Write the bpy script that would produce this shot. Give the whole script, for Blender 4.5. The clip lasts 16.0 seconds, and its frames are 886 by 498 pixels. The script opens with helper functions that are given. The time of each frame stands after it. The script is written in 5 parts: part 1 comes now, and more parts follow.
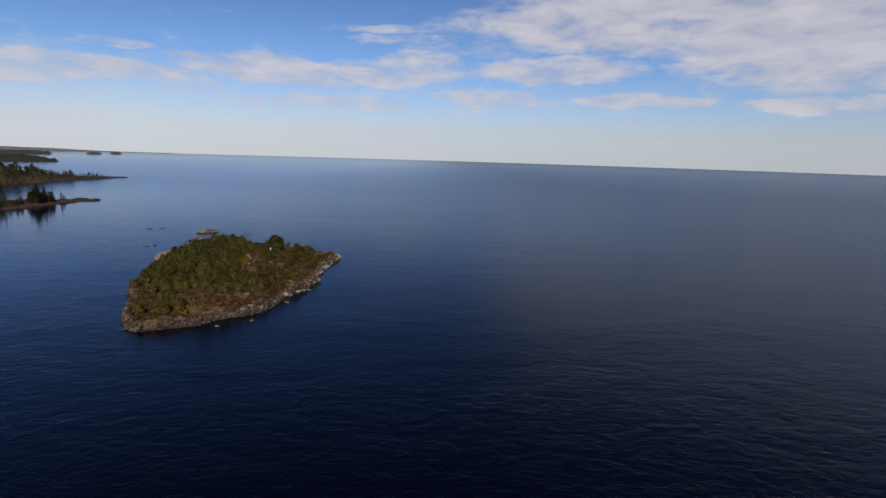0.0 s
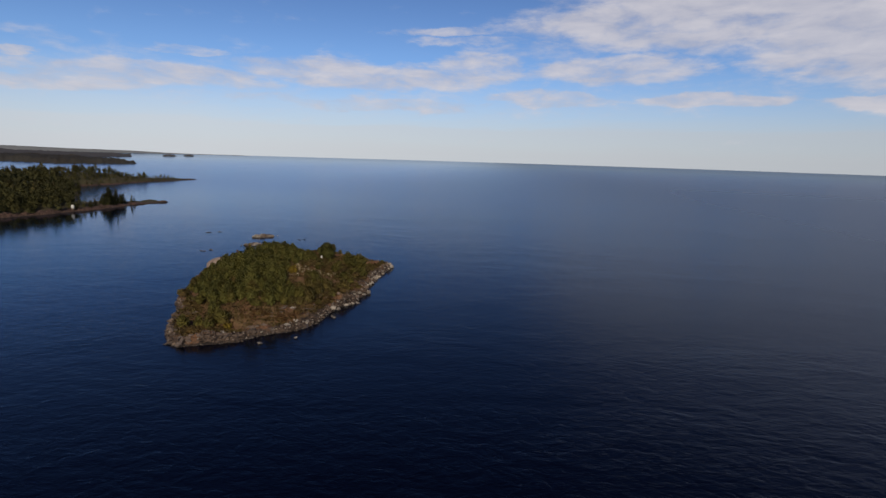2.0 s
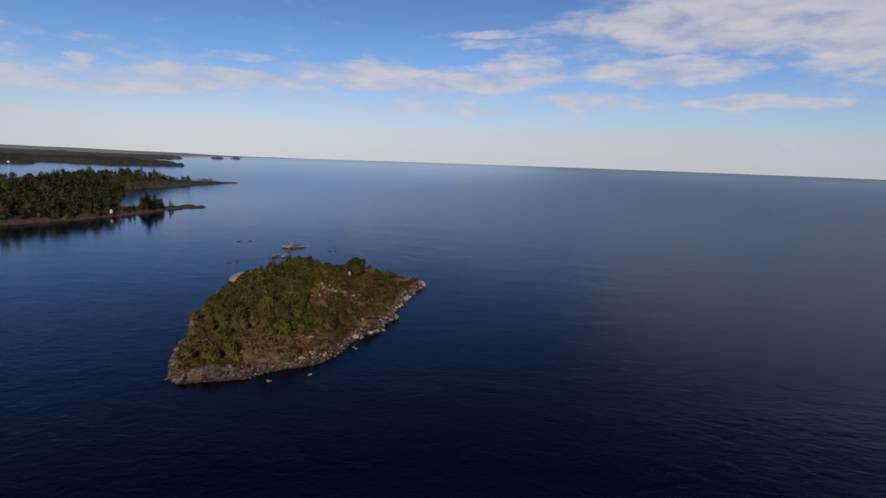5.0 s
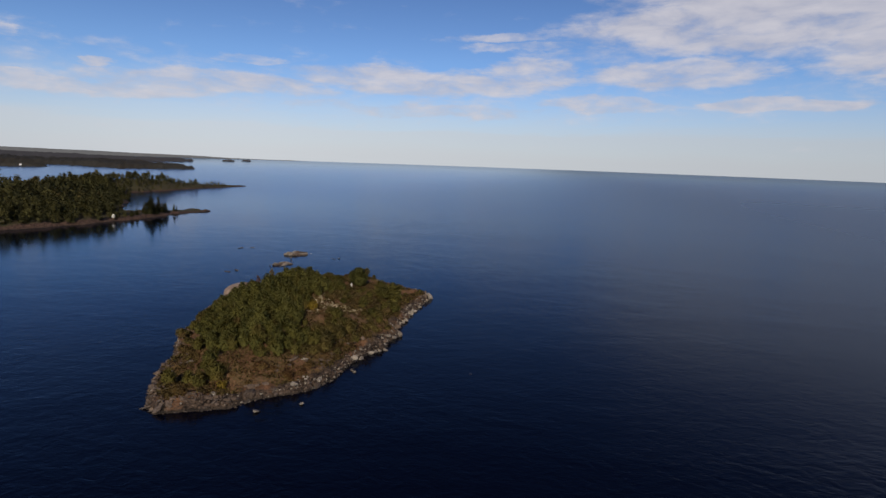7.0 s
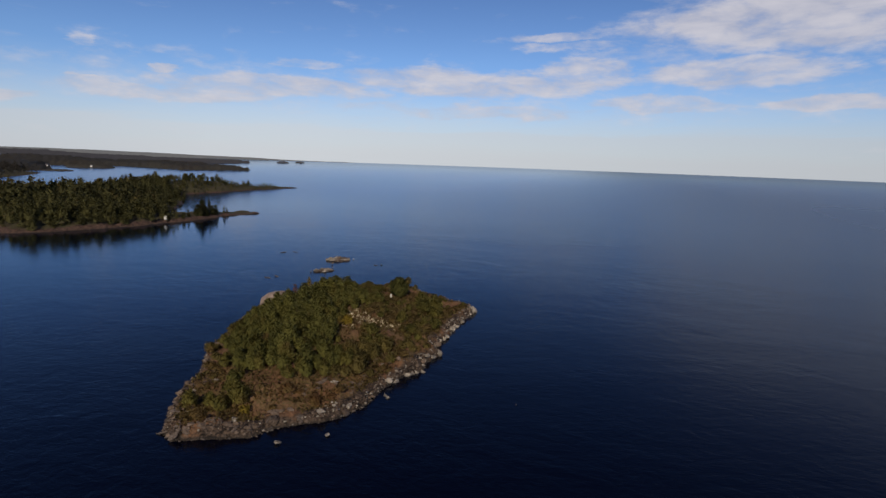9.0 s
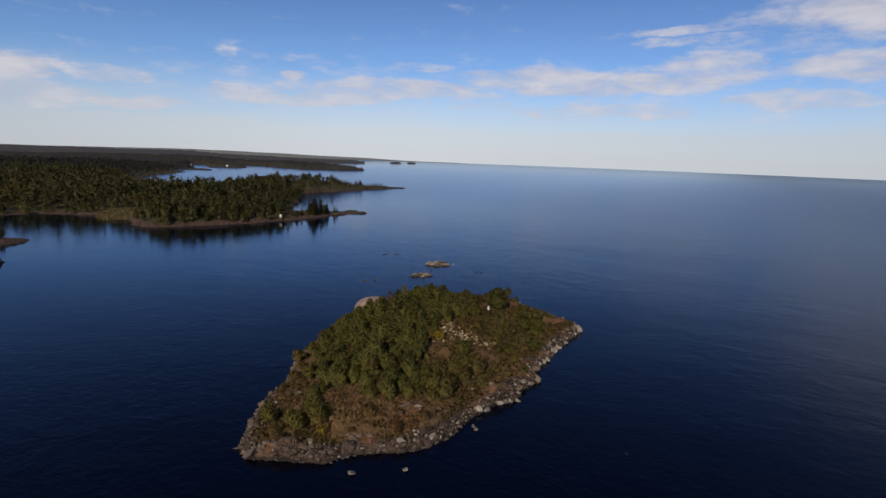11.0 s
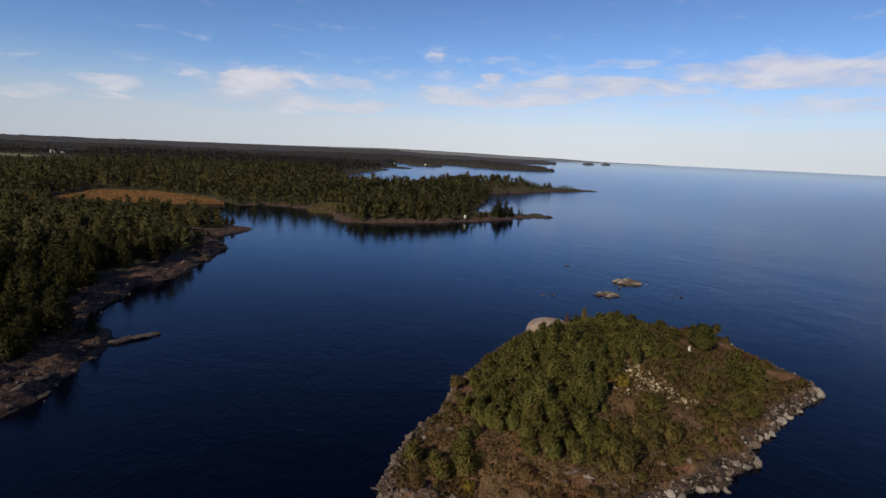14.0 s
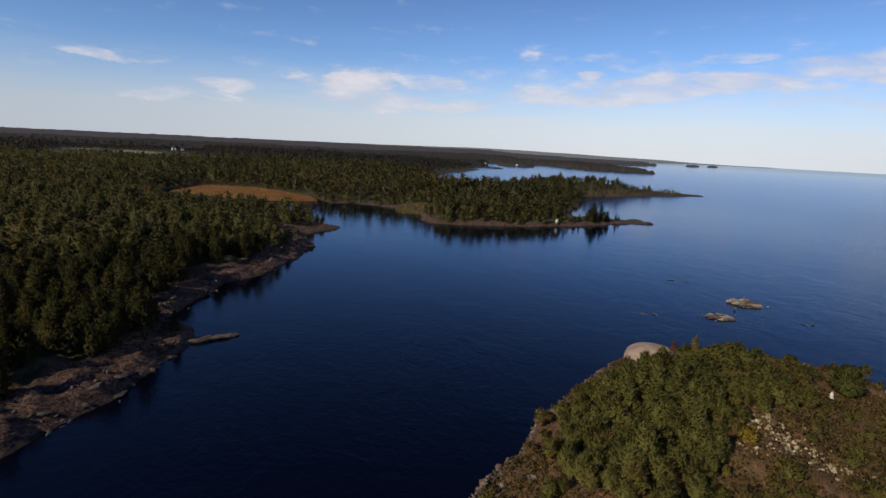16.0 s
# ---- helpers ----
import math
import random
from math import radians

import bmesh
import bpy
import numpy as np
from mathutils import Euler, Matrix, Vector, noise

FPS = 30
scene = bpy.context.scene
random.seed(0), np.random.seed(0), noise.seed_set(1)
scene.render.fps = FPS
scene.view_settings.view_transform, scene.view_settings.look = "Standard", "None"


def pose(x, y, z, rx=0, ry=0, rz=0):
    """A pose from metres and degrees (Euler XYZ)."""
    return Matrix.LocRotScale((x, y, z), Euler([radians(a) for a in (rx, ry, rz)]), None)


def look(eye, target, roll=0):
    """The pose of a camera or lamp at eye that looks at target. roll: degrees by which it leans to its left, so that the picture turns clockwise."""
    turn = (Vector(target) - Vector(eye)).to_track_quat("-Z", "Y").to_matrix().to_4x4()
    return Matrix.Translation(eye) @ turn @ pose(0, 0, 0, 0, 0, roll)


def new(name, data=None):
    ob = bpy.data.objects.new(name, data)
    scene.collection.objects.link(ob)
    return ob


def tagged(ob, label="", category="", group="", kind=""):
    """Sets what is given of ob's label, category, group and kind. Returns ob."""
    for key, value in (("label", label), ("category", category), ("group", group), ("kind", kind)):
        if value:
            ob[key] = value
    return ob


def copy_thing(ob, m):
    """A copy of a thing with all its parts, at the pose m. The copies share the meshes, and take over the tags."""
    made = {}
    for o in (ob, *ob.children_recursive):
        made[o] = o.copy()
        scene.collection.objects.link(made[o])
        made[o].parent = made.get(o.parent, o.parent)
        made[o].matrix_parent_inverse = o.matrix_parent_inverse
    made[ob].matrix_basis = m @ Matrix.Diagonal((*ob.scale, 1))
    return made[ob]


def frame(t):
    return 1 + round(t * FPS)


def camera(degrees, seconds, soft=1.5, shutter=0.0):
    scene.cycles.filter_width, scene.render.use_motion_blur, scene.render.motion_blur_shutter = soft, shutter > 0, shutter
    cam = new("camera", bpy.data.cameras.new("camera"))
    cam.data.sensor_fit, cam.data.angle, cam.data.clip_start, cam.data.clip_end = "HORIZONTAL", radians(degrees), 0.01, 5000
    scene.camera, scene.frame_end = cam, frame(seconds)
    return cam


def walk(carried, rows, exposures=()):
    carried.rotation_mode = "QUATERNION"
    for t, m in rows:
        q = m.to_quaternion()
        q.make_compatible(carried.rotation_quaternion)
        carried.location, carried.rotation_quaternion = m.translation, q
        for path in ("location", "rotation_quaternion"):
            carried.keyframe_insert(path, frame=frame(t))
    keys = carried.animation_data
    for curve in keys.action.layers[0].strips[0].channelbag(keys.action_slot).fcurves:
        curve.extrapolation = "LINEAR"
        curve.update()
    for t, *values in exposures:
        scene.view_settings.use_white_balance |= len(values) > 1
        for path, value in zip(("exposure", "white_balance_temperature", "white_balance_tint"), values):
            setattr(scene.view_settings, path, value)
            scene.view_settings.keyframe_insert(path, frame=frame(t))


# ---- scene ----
# ---- the camera and its flight: t, x, y, z, yaw, pitch, roll ----
PATH = [
    (0.0, -0.00, -0.00, 45.00, 0.00, -9.95, 1.74),
    (0.5, -0.08, 3.22, 45.30, 1.35, -9.94, 1.66),
    (1.0, -0.19, 6.40, 45.64, 2.89, -9.91, 1.76),
    (1.5, -0.35, 9.52, 46.02, 4.43, -9.94, 1.73),
    (2.0, -0.51, 12.63, 46.43, 6.11, -9.94, 1.71),
    (2.5, -0.68, 15.76, 46.83, 7.29, -9.97, 1.73),
    (3.0, -0.87, 18.92, 47.31, 8.40, -9.95, 1.77),
    (3.5, -1.05, 22.07, 47.77, 9.08, -9.90, 1.86),
    (4.0, -1.26, 25.18, 48.23, 9.61, -9.86, 1.86),
    (6.5, -3.11, 39.94, 49.54, 11.24, -9.57, 2.06),
    (7.0, -3.54, 43.05, 49.65, 11.48, -9.50, 2.01),
    (7.5, -3.99, 46.13, 49.80, 11.78, -9.45, 2.03),
    (8.0, -4.47, 49.21, 50.02, 12.57, -9.42, 2.05),
    (8.5, -4.93, 52.29, 50.25, 14.39, -9.47, 2.03),
    (9.0, -5.35, 55.46, 50.51, 16.73, -9.52, 1.97),
    (11.5, -9.55, 70.98, 51.24, 31.58, -9.95, 2.17),
    (12.0, -10.95, 73.70, 51.45, 34.88, -10.05, 2.25),
    (12.5, -12.38, 76.40, 51.65, 38.05, -10.18, 2.32),
    (13.0, -13.97, 79.02, 51.89, 41.46, -10.34, 2.40),
    (13.5, -15.66, 81.53, 52.03, 44.97, -10.48, 2.46),
    (14.0, -17.52, 83.89, 52.04, 48.45, -10.62, 2.49),
    (14.5, -19.61, 86.12, 52.06, 52.09, -10.77, 2.58),
    (15.0, -21.96, 88.23, 52.14, 55.11, -10.93, 2.60),
    (15.5, -24.55, 90.23, 52.20, 57.27, -11.06, 2.69),
    (16.0, -27.25, 92.19, 52.22, 58.10, -11.09, 2.82),
]


def aim(x, y, z, yaw, pitch, roll):
    a, p = radians(yaw), radians(pitch)
    way = Vector((-math.sin(a) * math.cos(p), math.cos(a) * math.cos(p), math.sin(p)))
    eye = Vector((x, y, z))
    return look(eye, eye + way * 100, roll)


cam = camera(79.66, 16.0)
walk(cam, [(r[0], aim(*r[1:])) for r in PATH], [(0.0, -0.1), (9.0, -0.08), (12.5, 0.02), (16.0, 0.18)])

# ---- sky, clouds and sun ----
SUN_EL, SUN_AZ = 31.0, 166.0          # degrees; azimuth clockwise from +y
SKY_STRENGTH = 0.085

# azimuth (left of +y), elevation, half widths, density
CLOUD_SHEET = [
    (-31, 15.8, 26, 4.0, 1.35), (-22, 12.9, 22, 2.7, 1.2), (-35, 10.6, 13, 3.6, 1.4), (-11, 8.9, 9.5, 1.5, 1.05), (-4, 10.4, 8, 0.8, 0.55),
    (6.0, 12.3, 6.5, 0.6, 0.75), (2.5, 11.2, 7, 0.5, 0.6), (-38, 7.4, 10, 1.3, 0.9), (-19, 5.95, 7.2, 0.75, 1.1), (-31.8, 5.6, 5.2, 0.8, 1.1),
    (-38.4, 5.35, 2.6, 0.75, 1.05), (-5, 5.95, 7, 0.75, 0.92),
]
CLOUD_ROWS = [
    (14, 6.8, 62, 3.0, 0.34), (13, 8.0, 16, 1.35, 1.06), (1.3, 8.9, 6, 1.4, 0.95), (34, 6.5, 12, 1.2, 0.98), (44, 5.6, 11, 1.0, 0.85), (14, 5.1, 14, 0.9, 0.8),
    (31, 9.2, 4.6, 0.5, 0.75), (43.5, 7.7, 2.1, 0.55, 0.95), (50, 8.8, 1.6, 0.6, 0.6), (50, 6.1, 1.6, 0.5, 0.85), (67.8, 6.1, 5.2, 1.3, 1.12),
    (66, 4.4, 6, 1.1, 0.85), (60, 6.3, 2.6, 0.9, 0.7), (58.5, 4.1, 4.0, 0.6, 0.85), (80.5, 4.7, 3.6, 0.7, 0.7), (90, 6.4, 3.4, 0.45, 0.6), (84, 3.6, 7, 0.6, 0.6),
]


def make_world():
    w = bpy.data.worlds.new("sky")
    scene.world = w
    w.use_nodes = True
    nt = w.node_tree
    nt.nodes.clear()

    def node(kind, **kw):
        n = nt.nodes.new(kind)
        for k, v in kw.items():
            if k == "operation":
                n.operation = v
        return n

    def link(a, b):
        nt.links.new(a, b)

    def op(operation, a, b=None, c=None):
        n = node("ShaderNodeMath", operation=operation)
        for i, v in enumerate((a, b, c)):
            if v is None:
                continue
            if isinstance(v, (int, float)):
                n.inputs[i].default_value = v
            else:
                link(v, n.inputs[i])
        return n.outputs[0]

    coord = node("ShaderNodeTexCoord")
    sep = node("ShaderNodeSeparateXYZ")
    link(coord.outputs["Generated"], sep.inputs[0])
    up = op("MAXIMUM", sep.outputs[2], 0.004)
    flat = node("ShaderNodeCombineXYZ")
    link(sep.outputs[0], flat.inputs[0])
    link(sep.outputs[1], flat.inputs[1])
    link(up, flat.inputs[2])
    sky = node("ShaderNodeTexSky")
    sky.sky_type = "NISHITA"
    sky.sun_disc = False
    sky.sun_elevation = radians(SUN_EL)
    sky.sun_rotation = radians(SUN_AZ)
    sky.air_density, sky.dust_density, sky.ozone_density = 0.8, 0.3, 4.0
    link(flat.outputs[0], sky.inputs[0])

    az = op("MULTIPLY", op("ARCTAN2", op("MULTIPLY", sep.outputs[0], -1.0), sep.outputs[1]), 57.29578)
    el = op("MULTIPLY", op("ARCSINE", up), 57.29578)
    place = node("ShaderNodeCombineXYZ")
    link(az, place.inputs[0])
    link(el, place.inputs[1])

    def fbm(sx, sy, scale, detail, rough, off, warp=0.0):
        m = node("ShaderNodeMapping")
        m.inputs["Location"].default_value = off
        m.inputs["Scale"].default_value = (sx, sy, 1)
        link(place.outputs[0], m.inputs[0])
        n = node("ShaderNodeTexNoise")
        n.inputs["Scale"].default_value = scale
        n.inputs["Detail"].default_value = detail
        n.inputs["Roughness"].default_value = rough
        n.inputs["Distortion"].default_value = warp
        link(m.outputs[0], n.inputs["Vector"])
        return n.outputs["Fac"]

    # drifting air frays the outlines
    fray = node("ShaderNodeMapping")
    fray.inputs["Scale"].default_value = (0.1, 0.34, 1)
    link(place.outputs[0], fray.inputs[0])
    eddy = node("ShaderNodeTexNoise")
    eddy.inputs["Scale"].default_value, eddy.inputs["Detail"].default_value, eddy.inputs["Roughness"].default_value = 1.0, 5.0, 0.6
    link(fray.outputs[0], eddy.inputs["Vector"])
    middle = node("ShaderNodeVectorMath", operation="SUBTRACT")
    link(eddy.outputs["Color"], middle.inputs[0])
    middle.inputs[1].default_value = (0.5, 0.5, 0.5)
    drift = node("ShaderNodeVectorMath", operation="MULTIPLY_ADD")
    link(middle.outputs[0], drift.inputs[0])
    drift.inputs[1].default_value = (16.0, 3.4, 0.0)
    link(place.outputs[0], drift.inputs[2])

    total = None
    for a, e, wa, we, amp in CLOUD_SHEET + CLOUD_ROWS:
        sub = node("ShaderNodeVectorMath", operation="SUBTRACT")
        link(drift.outputs[0], sub.inputs[0])
        sub.inputs[1].default_value = (a, e, 0)
        mul = node("ShaderNodeVectorMath", operation="MULTIPLY")
        link(sub.outputs[0], mul.inputs[0])
        mul.inputs[1].default_value = (0.84 / wa, 0.84 / we, 0)
        dot = node("ShaderNodeVectorMath", operation="DOT_PRODUCT")
        link(mul.outputs[0], dot.inputs[0])
        link(mul.outputs[0], dot.inputs[1])
        lobe = op("MULTIPLY", op("MINIMUM", op("MAXIMUM", op("MULTIPLY_ADD", dot.outputs["Value"], -1.5, 1.5), 0.0), 1.0), amp)
        total = lobe if total is None else op("MAXIMUM", total, lobe)
    puffs = fbm(0.32, 1.0, 0.62, 9.0, 0.58, (3.1, 0.7, 0.0), 0.3)
    wisps = fbm(0.10, 0.8, 0.75, 8.0, 0.62, (7.3, 2.2, 4.0), 0.6)
    curl = fbm(0.7, 1.5, 0.9, 7.0, 0.6, (1.7, 5.1, 2.0), 0.2)
    grain = op("ADD", op("MULTIPLY", puffs, 0.5), op("ADD", op("MULTIPLY", wisps, 0.27), op("MULTIPLY", curl, 0.23)))
    dens = op("ADD", op("MULTIPLY", total, 1.25), op("MULTIPLY_ADD", grain, 4.4, -2.36))
    ramp = node("ShaderNodeMapRange")
    ramp.interpolation_type = "SMOOTHSTEP"
    link(dens, ramp.inputs["Value"])
    ramp.inputs["From Min"].default_value = 0.0
    ramp.inputs["From Max"].default_value = 1.55
    ramp.inputs["To Max"].default_value = 0.86

    # low stratus haze lying on the horizon
    haze = node("ShaderNodeMapRange")
    haze.interpolation_type = "SMOOTHSTEP"
    link(op("ADD", el, op("MULTIPLY_ADD", wisps, 3.0, -1.5)), haze.inputs["Value"])
    haze.inputs["From Min"].default_value = 9.2
    haze.inputs["From Max"].default_value = -0.5
    haze.inputs["To Max"].default_value = 0.9
    layer = node("ShaderNodeMapRange")
    layer.interpolation_type = "SMOOTHSTEP"
    link(op("ADD", el, op("MULTIPLY_ADD", wisps, 2.4, -1.2)), layer.inputs["Value"])
    layer.inputs["From Min"].default_value = 4.6
    layer.inputs["From Max"].default_value = 2.4
    layer.inputs["To Max"].default_value = 0.8
    low = op("MAXIMUM", haze.outputs[0], layer.outputs[0])

    def mix(fac, a, b):
        n = node("ShaderNodeMix")
        n.data_type = "RGBA"
        link(fac, n.inputs[0])
        for sock, v in ((n.inputs[6], a), (n.inputs[7], b)):
            if isinstance(v, tuple):
                sock.default_value = v
            else:
                link(v, sock)
        return n.outputs[2]

    k = 1 / SKY_STRENGTH
    tint = node("ShaderNodeVectorMath", operation="MULTIPLY")
    link(sky.outputs[0], tint.inputs[0])
    tint.inputs[1].default_value = (0.96, 1.07, 1.25)
    deep = node("ShaderNodeMapRange")
    link(el, deep.inputs["Value"])
    deep.inputs["From Min"].default_value, deep.inputs["From Max"].default_value = 10.0, 44.0
    fade = mix(deep.outputs[0], (1, 1, 1, 1), (0.30, 0.335, 0.52, 1))
    zenith = node("ShaderNodeVectorMath", operation="MULTIPLY")
    link(tint.outputs[0], zenith.inputs[0])
    link(fade, zenith.inputs[1])
    side = node("ShaderNodeMapRange")
    link(az, side.inputs["Value"])
    side.inputs["From Min"].default_value, side.inputs["From Max"].default_value = 40.0, 95.0
    east = node("ShaderNodeMapRange")
    link(az, east.inputs["Value"])
    east.inputs["From Min"].default_value, east.inputs["From Max"].default_value = 30.0, -34.0
    veil = mix(side.outputs[0], (0.64 * k, 0.66 * k, 0.70 * k, 1), (0.44 * k, 0.47 * k, 0.53 * k, 1))
    veil = mix(east.outputs[0], veil, (0.50 * k, 0.52 * k, 0.56 * k, 1))
    col = mix(low, zenith.outputs[0], veil)
    body = node("ShaderNodeMapRange")
    link(puffs, body.inputs["Value"])
    body.inputs["From Min"].default_value, body.inputs["From Max"].default_value = 0.35, 0.68
    white = mix(body.outputs[0], (0.50 * k, 0.50 * k, 0.58 * k, 1), (0.68 * k, 0.65 * k, 0.685 * k, 1))
    col = mix(ramp.outputs[0], col, white)
    bg = node("ShaderNodeBackground")
    link(col, bg.inputs["Color"])
    bg.inputs["Strength"].default_value = SKY_STRENGTH
    out = node("ShaderNodeOutputWorld")
    link(bg.outputs[0], out.inputs[0])


make_world()
sun = new("sun", bpy.data.lights.new("sun", "SUN"))
sun.data.energy, sun.data.angle, sun.data.color = 3.5, radians(0.6), (1.0, 0.85, 0.66)
sun_way = Vector((math.sin(radians(SUN_AZ)) * math.cos(radians(SUN_EL)),
                  math.cos(radians(SUN_AZ)) * math.cos(radians(SUN_EL)), math.sin(radians(SUN_EL))))
sun.matrix_world = look(sun_way * 500, (0, 0, 0))


# ---- materials ----
class Nodes:
    """A short way to write a principled material."""

    def __init__(self, name):
        self.mat = bpy.data.materials.new(name)
        self.mat.use_nodes = True
        self.nt = self.mat.node_tree
        self.bsdf = self.nt.nodes["Principled BSDF"]
        self.coord = self.make("ShaderNodeTexCoord").outputs["Object"]

    def make(self, kind):
        return self.nt.nodes.new(kind)

    def link(self, a, b):
        self.nt.links.new(a, b)

    def grain(self, scale, detail=4.0, rough=0.55, stretch=(1, 1, 1), coord=None, warp=0.0):
        m = self.make("ShaderNodeMapping")
        m.inputs["Scale"].default_value = stretch
        self.link(coord or self.coord, m.inputs[0])
        n = self.make("ShaderNodeTexNoise")
        n.inputs["Scale"].default_value = scale
        n.inputs["Detail"].default_value = detail
        n.inputs["Roughness"].default_value = rough
        n.inputs["Distortion"].default_value = warp
        self.link(m.outputs[0], n.inputs["Vector"])
        return n.outputs["Fac"]

    def world_place(self):
        return self.make("ShaderNodeNewGeometry").outputs["Position"]

    def span(self, v, a, b, lo=0.0, hi=1.0):
        n = self.make("ShaderNodeMapRange")
        n.interpolation_type = "SMOOTHSTEP"
        self.link(v, n.inputs["Value"])
        for key, x in (("From Min", a), ("From Max", b), ("To Min", lo), ("To Max", hi)):
            n.inputs[key].default_value = x
        return n.outputs[0]

    def math(self, operation, a, b):
        n = self.make("ShaderNodeMath")
        n.operation = operation
        for i, v in enumerate((a, b)):
            if isinstance(v, (int, float)):
                n.inputs[i].default_value = v
            else:
                self.link(v, n.inputs[i])
        return n.outputs[0]

    def mix(self, fac, a, b):
        n = self.make("ShaderNodeMix")
        n.data_type = "RGBA"
        if isinstance(fac, (int, float)):
            n.inputs[0].default_value = fac
        else:
            self.link(fac, n.inputs[0])
        for sock, v in ((n.inputs[6], a), (n.inputs[7], b)):
            if isinstance(v, tuple):
                sock.default_value = (*v, 1)
            else:
                self.link(v, sock)
        return n.outputs[2]

    def attribute(self, name):
        n = self.make("ShaderNodeAttribute")
        n.attribute_name = name
        return n.outputs["Fac"]

    def random(self):
        return self.make("ShaderNodeObjectInfo").outputs["Random"]

    def bump(self, height, strength=0.4, distance=0.1):
        n = self.make("ShaderNodeBump")
        n.inputs["Strength"].default_value = strength
        n.inputs["Distance"].default_value = distance
        self.link(height, n.inputs["Height"])
        self.link(n.outputs[0], self.bsdf.inputs["Normal"])
        return self

    def done(self, colour, rough=0.9, spec=0.3):
        if isinstance(colour, tuple):
            self.bsdf.inputs["Base Color"].default_value = (*colour, 1)
        else:
            self.link(colour, self.bsdf.inputs["Base Color"])
        if isinstance(rough, (int, float)):
            self.bsdf.inputs["Roughness"].default_value = rough
        else:
            self.link(rough, self.bsdf.inputs["Roughness"])
        self.bsdf.inputs["Specular IOR Level"].default_value = spec
        return self.mat


def water_material():
    n = Nodes("lake_water")
    p = n.world_place()
    off = n.make("ShaderNodeVectorMath")
    off.operation = "ADD"
    n.link(p, off.inputs[0])
    off.inputs[1].default_value = (6013.3, 7027.7, 3.7)
    q = off.outputs[0]
    swell = n.grain(0.06, 3, 0.5, (1.0, 1.5, 1), q, 0.8)
    ripple = n.grain(0.4, 4, 0.6, (1.0, 1.35, 1), q, 0.6)
    chop = n.grain(2.2, 3, 0.6, (1.0, 1.3, 1), q, 0.4)
    calm = n.span(n.grain(0.004, 4, 0.55, (1.0, 1.8, 1), q, 0.6), 0.36, 0.62, 0.3, 1.0)
    h = n.math("ADD", n.math("MULTIPLY", swell, 0.8), n.math("ADD", n.math("MULTIPLY", ripple, 0.55), n.math("MULTIPLY", chop, 0.07)))
    # waves show near by; far out they merge into the gloss
    where = n.make("ShaderNodeVectorMath")
    where.operation = "LENGTH"
    n.link(p, where.inputs[0])
    near = n.span(where.outputs["Value"], 150.0, 1000.0, 1.0, 0.0)
    # the bay is sheltered from the wind, the open lake is not
    sep = n.make("ShaderNodeSeparateXYZ")
    n.link(p, sep.inputs[0])
    dx, dy = n.math("ADD", sep.outputs[0], 330.0), n.math("SUBTRACT", sep.outputs[1], 230.0)
    away = n.math("SQRT", n.math("ADD", n.math("MULTIPLY", dx, dx), n.math("MULTIPLY", dy, dy)), 0.0)
    shelter = n.span(away, 80.0, 420.0, 0.35, 1.0)
    n.bump(n.math("MULTIPLY", n.math("MULTIPLY", h, calm), n.math("MULTIPLY", near, shelter)), 0.29, 1.0)
    gusts = n.math("ADD", n.span(sep.outputs[0], -120.0, 320.0, 0.0, 0.08), n.span(away, 60.0, 500.0, 0.085, 0.2))
    wind = n.math("MULTIPLY", gusts, n.span(where.outputs["Value"], 700.0, 3500.0, 1.0, 0.45))
    # dark body under a sheen whose share grows towards grazing view; share then dims it by place
    bump = n.bsdf.inputs["Normal"].links[0].from_socket
    sheen = n.make("ShaderNodeBsdfGlossy")
    sheen.inputs["Color"].default_value = (0.765, 0.865, 1.0, 1)
    n.link(wind, sheen.inputs["Roughness"])
    n.link(bump, sheen.inputs["Normal"])
    fresnel = n.make("ShaderNodeFresnel")
    fresnel.inputs["IOR"].default_value = 1.333
    n.link(bump, fresnel.inputs["Normal"])
    body = n.make("ShaderNodeBsdfDiffuse")
    body.inputs["Color"].default_value = (0.0008, 0.0011, 0.0046, 1)
    both = n.make("ShaderNodeMixShader")
    # reflection share is painted down far out and towards +x, darkest under the horizon
    dim_range = n.math("ADD", where.outputs["Value"], n.math("MULTIPLY", n.grain(0.0011, 4, 0.6, (0.5, 1.6, 1), q, 0.4), 1500.0))
    far_dim = n.math("MULTIPLY", n.span(dim_range, 3500.0, 4700.0, 1.0, 0.88), n.span(where.outputs["Value"], 260.0, 900.0, 1.0, 0.88))
    share = n.math("MULTIPLY", n.span(sep.outputs[0], -380.0, 220.0, 1.0, 0.6), far_dim)
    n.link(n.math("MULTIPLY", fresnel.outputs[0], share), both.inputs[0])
    n.link(body.outputs[0], both.inputs[1])
    n.link(sheen.outputs[0], both.inputs[2])
    n.link(both.outputs[0], n.nt.nodes["Material Output"].inputs["Surface"])
    return n.mat


